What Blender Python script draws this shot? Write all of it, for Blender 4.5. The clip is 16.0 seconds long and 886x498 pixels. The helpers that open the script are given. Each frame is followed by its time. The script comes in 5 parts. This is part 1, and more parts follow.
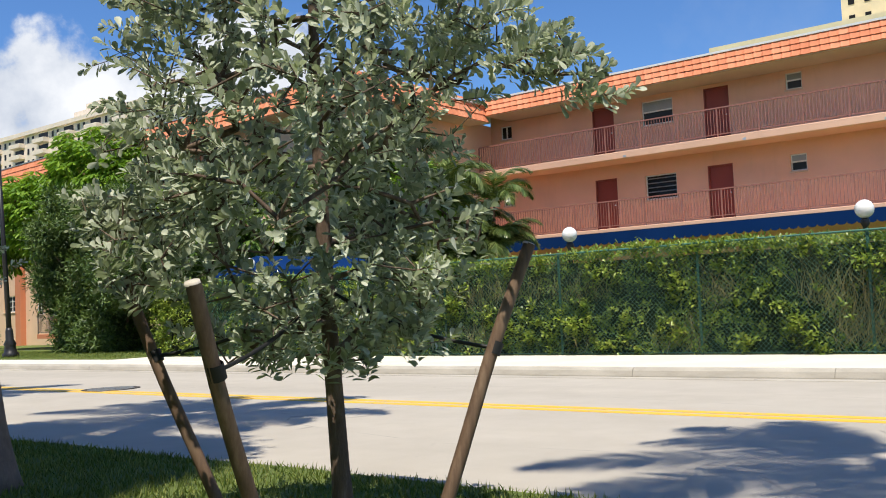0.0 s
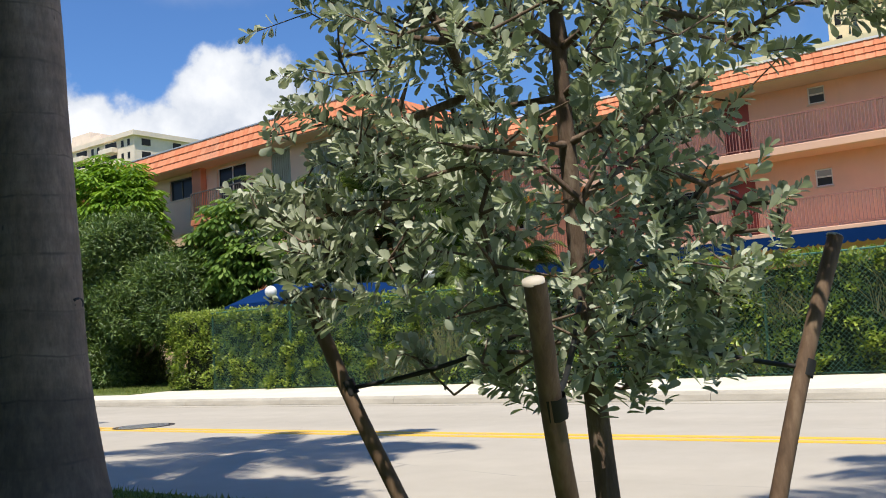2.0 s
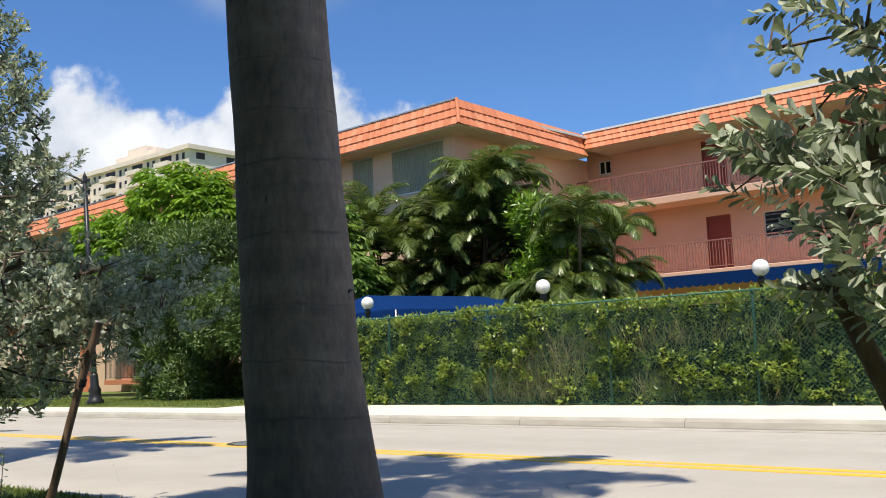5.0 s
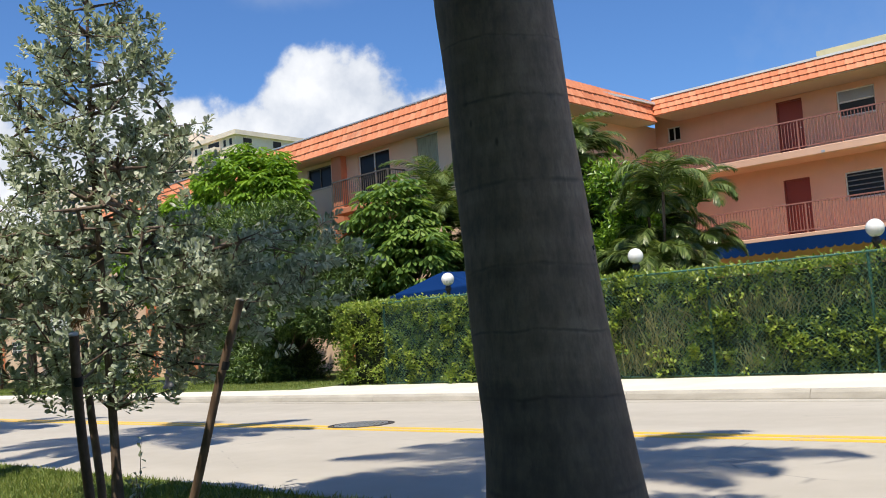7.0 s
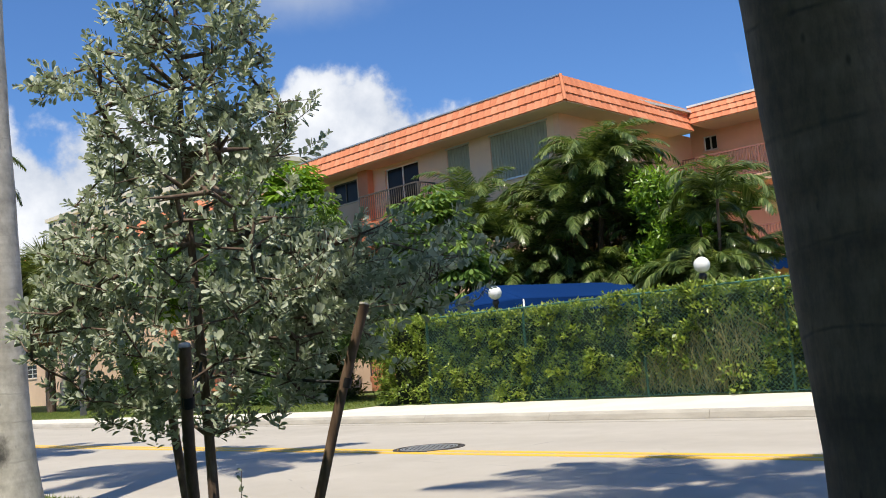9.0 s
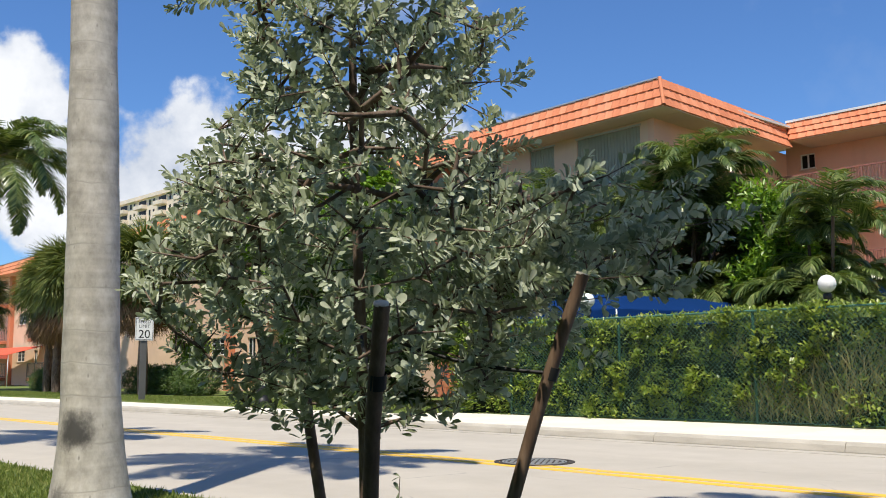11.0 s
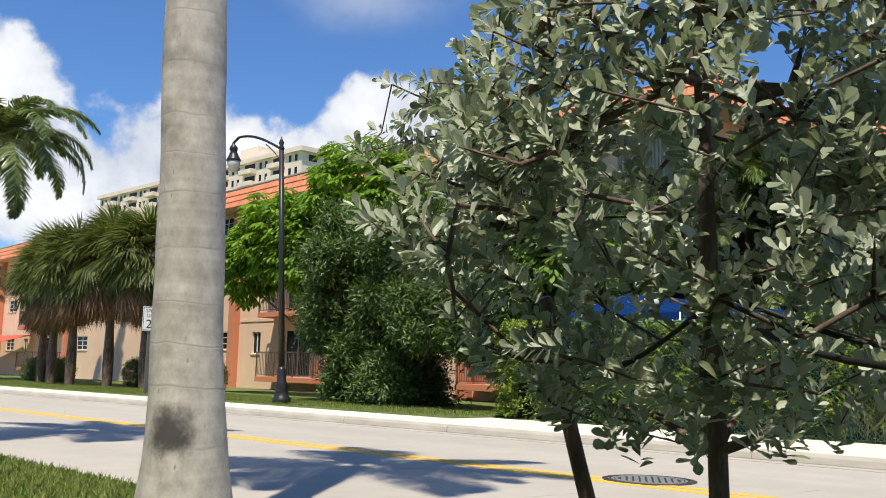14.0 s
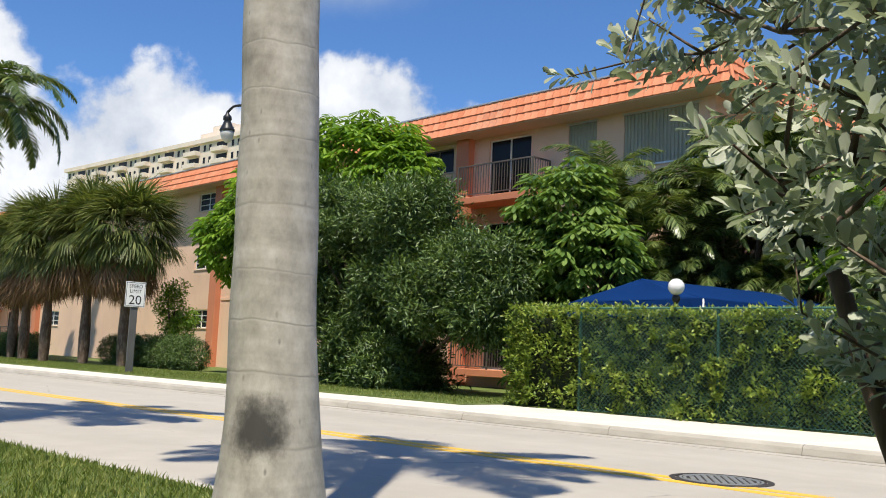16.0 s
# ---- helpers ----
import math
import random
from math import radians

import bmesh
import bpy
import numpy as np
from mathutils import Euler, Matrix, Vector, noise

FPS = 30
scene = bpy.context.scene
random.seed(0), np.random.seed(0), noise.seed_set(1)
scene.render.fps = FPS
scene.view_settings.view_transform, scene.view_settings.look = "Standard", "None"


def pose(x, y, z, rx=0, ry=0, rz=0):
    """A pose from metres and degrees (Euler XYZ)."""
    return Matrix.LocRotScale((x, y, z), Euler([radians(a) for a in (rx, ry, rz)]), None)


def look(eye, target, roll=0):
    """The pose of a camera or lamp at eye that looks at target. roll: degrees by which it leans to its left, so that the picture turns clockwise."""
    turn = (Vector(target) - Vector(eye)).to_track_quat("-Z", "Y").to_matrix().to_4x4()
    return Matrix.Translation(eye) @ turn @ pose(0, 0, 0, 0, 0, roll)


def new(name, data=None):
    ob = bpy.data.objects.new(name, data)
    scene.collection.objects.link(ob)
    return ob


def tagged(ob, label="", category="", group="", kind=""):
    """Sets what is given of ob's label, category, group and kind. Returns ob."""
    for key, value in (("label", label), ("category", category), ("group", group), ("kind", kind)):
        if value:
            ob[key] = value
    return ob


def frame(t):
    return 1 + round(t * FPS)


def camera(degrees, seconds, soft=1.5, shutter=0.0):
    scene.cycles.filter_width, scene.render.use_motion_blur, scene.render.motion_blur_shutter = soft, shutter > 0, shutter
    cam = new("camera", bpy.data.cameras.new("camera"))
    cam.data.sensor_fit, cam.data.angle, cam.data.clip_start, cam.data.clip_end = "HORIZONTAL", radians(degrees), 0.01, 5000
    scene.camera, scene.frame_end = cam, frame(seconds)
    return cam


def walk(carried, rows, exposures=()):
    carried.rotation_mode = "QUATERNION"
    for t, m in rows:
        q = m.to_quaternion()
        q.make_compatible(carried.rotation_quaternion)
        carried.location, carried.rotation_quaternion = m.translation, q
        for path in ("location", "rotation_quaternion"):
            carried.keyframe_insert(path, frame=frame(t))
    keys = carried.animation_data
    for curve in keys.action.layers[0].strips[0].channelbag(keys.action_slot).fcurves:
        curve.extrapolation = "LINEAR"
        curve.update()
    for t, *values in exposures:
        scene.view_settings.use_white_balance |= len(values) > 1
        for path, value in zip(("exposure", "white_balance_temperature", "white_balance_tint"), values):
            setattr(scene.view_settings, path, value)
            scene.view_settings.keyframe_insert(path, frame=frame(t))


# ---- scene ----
cam = camera(50.0, 16.0, soft=1.0)
PATH = [
    (0, (-11.163, -9.212, 1.166), (-12.393, -7.64, 1.292), -2.4),
    (0.5, (-11.498, -9.222, 1.17), (-12.74, -7.661, 1.312), -2.4),
    (1, (-11.867, -9.238, 1.166), (-13.045, -7.627, 1.304), -3.7),
    (1.5, (-12.25, -9.18, 1.158), (-13.428, -7.571, 1.308), -4.0),
    (2, (-12.611, -9.156, 1.172), (-13.813, -7.567, 1.355), -3.6),
    (2.5, (-12.951, -9.229, 1.157), (-14.143, -7.631, 1.323), -2.9),
    (3, (-13.294, -9.219, 1.153), (-14.517, -7.647, 1.336), -3.4),
    (3.5, (-13.627, -9.183, 1.181), (-14.854, -7.618, 1.384), -3.5),
    (4, (-13.945, -9.176, 1.188), (-15.168, -7.604, 1.365), -4.0),
    (4.5, (-14.242, -9.149, 1.191), (-15.483, -7.591, 1.365), -4.1),
    (5, (-14.519, -9.145, 1.199), (-15.788, -7.616, 1.425), -2.3),
    (7.5, (-15.874, -9.214, 1.21), (-17.235, -7.759, 1.388), -3.8),
    (8, (-16.217, -9.169, 1.221), (-17.566, -7.704, 1.402), -2.4),
    (8.5, (-16.583, -9.132, 1.214), (-17.916, -7.655, 1.414), -2.9),
    (9, (-16.946, -9.049, 1.214), (-18.297, -7.592, 1.441), -4.5),
    (9.5, (-17.32, -8.934, 1.235), (-18.701, -7.507, 1.468), -3.1),
    (12, (-19.164, -8.617, 1.085), (-20.618, -7.273, 1.36), 1.3),
    (12.5, (-19.52, -8.56, 1.1), (-21.002, -7.248, 1.385), 2.1),
    (13, (-19.833, -8.584, 1.077), (-21.283, -7.231, 1.341), 1.6),
    (13.5, (-20.156, -8.601, 1.076), (-21.564, -7.203, 1.324), 0.9),
    (14, (-20.509, -8.523, 1.074), (-21.915, -7.125, 1.334), 1.5),
    (14.5, (-20.844, -8.511, 1.07), (-22.231, -7.091, 1.314), 2.2),
    (15, (-21.175, -8.524, 1.065), (-22.527, -7.064, 1.263), 2.1),
    (15.5, (-21.53, -8.463, 1.07), (-22.895, -7.015, 1.267), 2.6),
    (16, (-21.834, -8.431, 1.07), (-23.195, -6.984, 1.297), 2.6),
]
walk(cam, [(t, look(eye, target, roll)) for t, eye, target, roll in PATH])

# ---- world, sun ----
SUN_AZ, SUN_EL = math.atan2(0.55, -0.835), radians(66)   # towards the sun
sun_dir = Vector((math.sin(SUN_AZ) * math.cos(SUN_EL), math.cos(SUN_AZ) * math.cos(SUN_EL), math.sin(SUN_EL)))
sun = new("sun", bpy.data.lights.new("sun", "SUN"))
sun.data.energy, sun.data.angle, sun.data.color = 5.9, radians(0.55), (1.0, 0.925, 0.79)
sun.matrix_world = look(sun_dir * 60, (0, 0, 0))


class Nodes:
    """A small builder for node trees."""

    def __init__(self, tree):
        self.t = tree
        tree.nodes.clear()

    def n(self, kind, props=None, **inputs):
        nd = self.t.nodes.new("ShaderNode" + kind)
        for k, v in (props or {}).items():
            setattr(nd, k, v)
        for k, v in inputs.items():
            key = int(k[1:]) if k[0] == "i" and k[1:].isdigit() else k.replace("_", " ")
            sock = nd.inputs[key]
            if isinstance(v, bpy.types.NodeSocket):
                self.t.links.new(v, sock)
            else:
                sock.default_value = v
        return nd

    def math(self, op, a, b=0.0, c=0.0, clamp=False):
        return self.n("Math", {"operation": op, "use_clamp": clamp}, i0=a, i1=b, i2=c).outputs[0]

    def ramp(self, fac, stops):
        nd = self.n("ValToRGB", None, Fac=fac)
        el = nd.color_ramp.elements
        while len(el) < len(stops):
            el.new(0.5)
        for e, (p, c) in zip(el, stops):
            e.position, e.color = p, (*c, 1) if len(c) == 3 else c
        return nd.outputs[0]

    def mix(self, fac, a, b, blend="MIX"):
        nd = self.t.nodes.new("ShaderNodeMix")
        nd.data_type, nd.blend_type = "RGBA", blend
        for idx, v in ((0, fac), (6, a), (7, b)):
            if isinstance(v, bpy.types.NodeSocket):
                self.t.links.new(v, nd.inputs[idx])
            else:
                nd.inputs[idx].default_value = (*v, 1) if isinstance(v, tuple) and len(v) == 3 else v
        return nd.outputs[2]


world = bpy.data.worlds.new("sky")
scene.world = world
world.use_nodes = True
W = Nodes(world.node_tree)
sky = W.n("TexSky", {"sky_type": "NISHITA", "sun_disc": False, "sun_elevation": SUN_EL, "sun_rotation": SUN_AZ,
                     "air_density": 1.0, "dust_density": 0.3, "ozone_density": 2.0})
co = W.n("TexCoord").outputs["Generated"]
xyz = W.n("SeparateXYZ", None, Vector=co)
az = W.math("ARCTAN2", W.math("MULTIPLY", xyz.outputs[0], -1.0), xyz.outputs[1])
el = W.math("ARCSINE", xyz.outputs[2])
puff = W.n("TexNoise", None, Vector=co, Scale=11.0, Detail=9.0, Roughness=0.55).outputs["Fac"]
soft = W.n("TexNoise", None, Vector=co, Scale=2.6, Detail=7.0, Roughness=0.6).outputs["Fac"]
body = None
# cumulus heads over the roofs: bearing, height, half width, half height in degrees
for a, e, hw, hh, k in ((47.8, 13.2, 6.4, 4.6, 1.0), (51.5, 11.0, 6.0, 4.0, 1.0), (61, 11.6, 6.5, 4.6, 1.0), (67, 10.0, 6.0, 4.2, 1.0), (71.5, 15.0, 4.0, 3.4, 0.8), (56, 8.0, 14, 4.0, 1.0),
                        (110, 14, 16, 6, 1.0), (-60, 12, 18, 5, 1.0), (-130, 14, 25, 6, 1.0), (170, 13, 18, 6, 1.0)):
    du = W.math("DIVIDE", W.math("SUBTRACT", az, radians(a)), radians(hw))
    dv = W.math("DIVIDE", W.math("SUBTRACT", el, radians(e)), radians(hh))
    r = W.math("SQRT", W.math("ADD", W.math("MULTIPLY", du, du), W.math("MULTIPLY", dv, dv)))
    v = W.math("MULTIPLY", W.math("SUBTRACT", 1.2, r), k)
    body = v if body is None else W.math("MAXIMUM", body, v)
dens = W.math("ADD", W.math("MULTIPLY", W.math("MINIMUM", body, 0.8), 1.15), W.math("MULTIPLY", W.math("SUBTRACT", puff, 0.5), 2.5))
cloud = W.n("MapRange", {"interpolation_type": "SMOOTHSTEP"}, Value=dens, i1=0.16, i2=0.50).outputs[0]
# a thin high veil above them
vu = W.math("DIVIDE", W.math("SUBTRACT", az, radians(50.5)), radians(8.5))
vv = W.math("DIVIDE", W.math("SUBTRACT", el, radians(22.0)), radians(3.4))
veil = W.math("SUBTRACT", 1.0, W.math("SQRT", W.math("ADD", W.math("MULTIPLY", vu, vu), W.math("MULTIPLY", vv, vv))))
veil = W.n("MapRange", {"interpolation_type": "SMOOTHSTEP"}, Value=W.math("ADD", veil, W.math("MULTIPLY", W.math("SUBTRACT", soft, 0.5), 2.2)), i1=0.0, i2=0.9, i4=0.62).outputs[0]
wisp = W.math("MAXIMUM", veil, W.n("MapRange", None, Value=soft, i1=0.54, i2=0.9, i4=0.42).outputs[0])
cover = W.math("MAXIMUM", cloud, wisp)
tone = W.ramp(W.math("ADD", W.math("MULTIPLY", puff, 0.7), W.math("MULTIPLY", dens, 0.22)), [(0.3, (5.6, 6.2, 7.3)), (0.62, (9.6, 9.8, 10.2))])
tinted = W.mix(1.0, sky.outputs[0], (0.70, 1.03, 1.46), "MULTIPLY")
bg = W.n("Background", None, Color=W.mix(cover, tinted, tone), Strength=0.103)
W.n("OutputWorld", None, Surface=bg.outputs[0])


# ---- materials ----
def mat(name, build):
    m = bpy.data.materials.new(name)
    m.use_nodes = True
    N = Nodes(m.node_tree)
    surface = build(N)
    N.n("OutputMaterial", None, Surface=surface)
    return m


def coords(N, scale=1.0, kind="Object"):
    c = N.n("TexCoord").outputs[kind]
    return N.n("Mapping", None, Vector=c, Scale=(scale, scale, scale) if not isinstance(scale, tuple) else scale).outputs[0]


def surface(N, color, rough, bump=None, strength=0.3, dist=0.01, metal=0.0, spec=0.5):
    kw = dict(Base_Color=color, Roughness=rough, Metallic=metal, Specular_IOR_Level=spec)
    if bump is not None:
        kw["Normal"] = N.n("Bump", None, Height=bump, Strength=strength, Distance=dist).outputs[0]
    return N.n("BsdfPrincipled", None, **kw).outputs[0]


def plain(name, color, rough=0.6, var=0.18, scale=6.0, metal=0.0, bump=0.15, spec=0.4, dirt=None):
    """Paint, plastic, metal: two scales of variation in tone and roughness."""
    def build(N):
        v = coords(N)
        big = N.n("TexNoise", None, Vector=v, Scale=scale * 0.2, Detail=5.0).outputs["Fac"]
        fine = N.n("TexNoise", None, Vector=v, Scale=scale * 6, Detail=6.0, Roughness=0.65).outputs["Fac"]
        k = N.math("ADD", N.math("MULTIPLY", big, 0.6), N.math("MULTIPLY", fine, 0.4))
        lo, hi = tuple(c * (1 - var) for c in color), tuple(min(1, c * (1 + var)) for c in color)
        col = N.ramp(k, [(0.3, lo), (0.7, hi)])
        if dirt:
            streak = N.n("TexNoise", None, Vector=coords(N, (3.0, 3.0, 0.5)), Scale=1.0, Detail=7.0, Roughness=0.7).outputs["Fac"]
            f = N.n("MapRange", None, Value=streak, i1=0.52, i2=0.8, i4=0.55).outputs[0]
            col = N.mix(f, col, dirt)
        rg = N.math("ADD", rough - 0.08, N.math("MULTIPLY", fine, 0.16))
        return surface(N, col, rg, fine, bump, 0.006, metal, spec)
    return mat(name, build)


def leaf_mat(name, tones, rough=0.45, thin=0.35, through_tint=(1.25, 1.3, 0.6), spec=0.4):
    """Leaves: each its own tone, some light through them."""
    def build(N):
        geo = N.n("NewGeometry")
        rnd = geo.outputs["Random Per Island"]
        v = coords(N)
        patch = N.n("TexNoise", None, Vector=v, Scale=1.1, Detail=3.0).outputs["Fac"]
        k = N.math("ADD", N.math("MULTIPLY", rnd, 0.62), N.math("MULTIPLY", patch, 0.5), clamp=True)
        col = N.ramp(k, [(0.12 + 0.8 * i / (len(tones) - 1), c) for i, c in enumerate(tones)])
        vein = N.n("TexNoise", None, Vector=v, Scale=160.0, Detail=2.0).outputs["Fac"]
        p = surface(N, col, rough, vein, 0.12, 0.002, 0.0, spec)
        tr = N.n("BsdfTranslucent", None, Color=N.mix(1.0, col, through_tint, "MULTIPLY")).outputs[0]
        return N.n("MixShader", None, i0=thin, i1=p, i2=tr).outputs[0]
    return mat(name, build)


def build_road(N):
    v = coords(N)
    big = N.n("TexNoise", None, Vector=coords(N, (0.12, 0.55, 1)), Scale=1.0, Detail=5.0).outputs["Fac"]
    mid = N.n("TexNoise", None, Vector=v, Scale=1.7, Detail=7.0, Roughness=0.62).outputs["Fac"]
    grit = N.n("TexNoise", None, Vector=v, Scale=95.0, Detail=4.0, Roughness=0.7).outputs["Fac"]
    col = N.ramp(N.math("ADD", N.math("MULTIPLY", big, 0.55), N.math("MULTIPLY", mid, 0.45)), [(0.32, (0.37, 0.332, 0.274)), (0.68, (0.485, 0.443, 0.376))])
    col = N.mix(N.n("MapRange", None, Value=grit, i1=0.35, i2=0.75, i4=0.30).outputs[0], col, (0.52, 0.49, 0.44))
    y = N.n("SeparateXYZ", None, Vector=v).outputs[1]
    # wheel tracks, a little darker and smoother
    band = N.math("ABSOLUTE", N.math("SINE", N.math("MULTIPLY", y, 1.65)))
    col = N.mix(N.math("MULTIPLY", band, 0.10), col, (0.27, 0.25, 0.22))
    crack = N.n("TexVoronoi", {"feature": "DISTANCE_TO_EDGE"}, Vector=coords(N, (0.22, 0.45, 1)), Scale=1.0).outputs["Distance"]
    gate = N.n("MapRange", None, Value=mid, i1=0.5, i2=0.62).outputs[0]
    line = N.math("MULTIPLY", N.n("MapRange", None, Value=crack, i1=0.0, i2=0.006, i3=1.0, i4=0.0).outputs[0], gate)
    col = N.mix(N.math("MULTIPLY", line, 0.5), col, (0.1, 0.1, 0.1))
    return surface(N, col, 0.82, grit, 0.35, 0.006)


def build_walk(N):
    v = coords(N)
    big = N.n("TexNoise", None, Vector=v, Scale=0.5, Detail=6.0, Roughness=0.6).outputs["Fac"]
    grit = N.n("TexNoise", None, Vector=v, Scale=70.0, Detail=4.0, Roughness=0.7).outputs["Fac"]
    col = N.ramp(big, [(0.3, (0.66, 0.60, 0.49)), (0.7, (0.80, 0.745, 0.64))])
    col = N.mix(N.n("MapRange", None, Value=grit, i1=0.45, i2=0.85, i4=0.3).outputs[0], col, (0.42, 0.39, 0.34))
    return surface(N, col, 0.85, grit, 0.3, 0.004)


def build_kerb(N):
    v = coords(N)
    big = N.n("TexNoise", None, Vector=coords(N, (0.7, 1, 3)), Scale=1.0, Detail=7.0, Roughness=0.65).outputs["Fac"]
    grit = N.n("TexNoise", None, Vector=v, Scale=60.0, Detail=4.0, Roughness=0.7).outputs["Fac"]
    col = N.ramp(big, [(0.3, (0.33, 0.30, 0.25)), (0.7, (0.52, 0.48, 0.41))])
    col = N.mix(N.n("MapRange", None, Value=grit, i1=0.5, i2=0.85, i4=0.4).outputs[0], col, (0.25, 0.23, 0.2))
    return surface(N, col, 0.85, grit, 0.35, 0.005)


def build_yellow(N):
    v = coords(N)
    wear = N.n("TexNoise", None, Vector=v, Scale=14.0, Detail=8.0, Roughness=0.75).outputs["Fac"]
    big = N.n("TexNoise", None, Vector=v, Scale=0.9, Detail=4.0).outputs["Fac"]
    f = N.n("MapRange", None, Value=N.math("ADD", wear, N.math("MULTIPLY", big, 0.35)), i1=0.72, i2=0.86).outputs[0]
    col = N.mix(f, (0.78, 0.46, 0.045), (0.36, 0.32, 0.26))
    return surface(N, col, 0.7, wear, 0.2, 0.003)


def build_turf(N):
    v = coords(N)
    a = N.n("TexNoise", None, Vector=v, Scale=1.3, Detail=6.0).outputs["Fac"]
    b = N.n("TexNoise", None, Vector=v, Scale=60.0, Detail=4.0, Roughness=0.7).outputs["Fac"]
    col = N.ramp(N.math("ADD", N.math("MULTIPLY", a, 0.6), N.math("MULTIPLY", b, 0.4)), [(0.3, (0.075, 0.115, 0.024)), (0.55, (0.14, 0.19, 0.04)), (0.75, (0.24, 0.24, 0.08))])
    return surface(N, col, 0.9, b, 0.8, 0.03)


def build_bark(N):
    v = coords(N, (9, 9, 2.2))
    a = N.n("TexNoise", None, Vector=v, Scale=2.0, Detail=8.0, Roughness=0.7).outputs["Fac"]
    b = N.n("TexNoise", None, Vector=coords(N), Scale=3.0, Detail=3.0).outputs["Fac"]
    col = N.ramp(N.math("ADD", N.math("MULTIPLY", a, 0.7), N.math("MULTIPLY", b, 0.3)), [(0.3, (0.045, 0.03, 0.022)), (0.5, (0.13, 0.085, 0.06)), (0.7, (0.30, 0.24, 0.19))])
    return surface(N, col, 0.85, a, 0.9, 0.02)


def build_stake(N):
    v = coords(N, (14, 14, 1.2))
    a = N.n("TexNoise", None, Vector=v, Scale=2.0, Detail=8.0, Roughness=0.65).outputs["Fac"]
    b = N.n("TexNoise", None, Vector=coords(N), Scale=4.0, Detail=5.0).outputs["Fac"]
    col = N.ramp(N.math("ADD", N.math("MULTIPLY", a, 0.6), N.math("MULTIPLY", b, 0.4)), [(0.3, (0.06, 0.035, 0.022)), (0.5, (0.14, 0.085, 0.052)), (0.72, (0.27, 0.185, 0.12))])
    return surface(N, col, 0.75, a, 0.5, 0.01)


def build_palm_trunk(N, blotches=(), bark_tint=(1.0, 1.0, 1.0), scarred=False):
    c = N.n("TexCoord").outputs["Object"]
    z = N.n("SeparateXYZ", None, Vector=c).outputs[2]
    wob = N.n("TexNoise", None, Vector=coords(N, (2.5, 2.5, 1.0)), Scale=1.0, Detail=5.0).outputs["Fac"]
    zz = N.math("ADD", z, N.math("MULTIPLY", wob, 0.10))
    ring = N.n("TexNoise", {"noise_dimensions": "1D"}, W=N.math("MULTIPLY", zz, 9.0), Scale=1.0, Detail=3.0, Roughness=0.5).outputs["Fac"]
    scar = N.math("PINGPONG", N.math("MULTIPLY", N.math("ADD", zz, N.math("MULTIPLY", N.math("SINE", N.math("MULTIPLY", zz, 5.3)), 0.05)), 3.4), 0.5)
    line = N.n("MapRange", None, Value=scar, i1=0.0, i2=0.035, i3=1.0, i4=0.0).outputs[0]
    mott = N.n("TexNoise", None, Vector=coords(N, (7, 7, 5)), Scale=1.0, Detail=8.0, Roughness=0.68).outputs["Fac"]
    fleck = N.n("TexVoronoi", None, Vector=coords(N, (16, 16, 7)), Scale=1.0).outputs["Distance"]
    col = N.ramp(N.math("ADD", N.math("MULTIPLY", ring, 0.24), N.math("MULTIPLY", mott, 0.76)), [(0.3, (0.24, 0.215, 0.185)), (0.5, (0.42, 0.378, 0.325)), (0.7, (0.60, 0.555, 0.495))])
    gate = N.n("MapRange", None, Value=mott, i1=0.45, i2=0.6).outputs[0]
    col = N.mix(N.math("MULTIPLY", N.math("MULTIPLY", line, gate), 0.42), col, (0.10, 0.085, 0.07))
    spots = N.math("MULTIPLY", N.n("MapRange", None, Value=fleck, i1=0.05, i2=0.16, i3=0.75, i4=0.0).outputs[0], gate)
    col = N.mix(spots, col, (0.11, 0.095, 0.08))
    # tint over the whole bark; the scarred trunk's one carries its shade
    col = N.mix(1.0, col, bark_tint, "MULTIPLY")
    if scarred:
        # broken leaf-scar rings and pock marks, and a darker foot
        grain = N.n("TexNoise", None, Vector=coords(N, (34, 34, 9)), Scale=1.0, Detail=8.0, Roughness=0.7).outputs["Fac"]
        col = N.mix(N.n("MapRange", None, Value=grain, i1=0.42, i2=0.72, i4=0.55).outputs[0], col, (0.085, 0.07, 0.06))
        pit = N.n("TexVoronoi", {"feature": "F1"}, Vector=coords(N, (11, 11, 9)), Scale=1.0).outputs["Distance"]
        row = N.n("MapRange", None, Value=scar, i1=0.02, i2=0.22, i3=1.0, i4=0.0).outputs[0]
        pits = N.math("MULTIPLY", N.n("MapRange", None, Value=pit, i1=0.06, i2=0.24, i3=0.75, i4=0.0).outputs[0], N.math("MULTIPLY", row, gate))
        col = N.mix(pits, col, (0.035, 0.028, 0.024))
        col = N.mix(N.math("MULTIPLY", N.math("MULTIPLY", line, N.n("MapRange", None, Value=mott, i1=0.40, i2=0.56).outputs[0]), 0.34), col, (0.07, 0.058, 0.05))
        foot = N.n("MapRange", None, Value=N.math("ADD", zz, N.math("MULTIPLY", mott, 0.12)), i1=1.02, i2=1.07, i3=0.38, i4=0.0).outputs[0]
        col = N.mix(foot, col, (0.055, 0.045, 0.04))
    # a sooty blotch low on the bark, towards the footway
    for (px, py, pz), rad, k in blotches:
        d = N.n("VectorMath", {"operation": "DISTANCE"}, i0=c, i1=(px, py, pz)).outputs["Value"]
        d = N.math("ADD", d, N.math("MULTIPLY", N.math("SUBTRACT", mott, 0.5), 0.22))
        f = N.n("MapRange", {"interpolation_type": "SMOOTHSTEP"}, Value=d, i1=rad * 0.35, i2=rad, i3=k, i4=0.0).outputs[0]
        col = N.mix(f, col, (0.045, 0.043, 0.042))
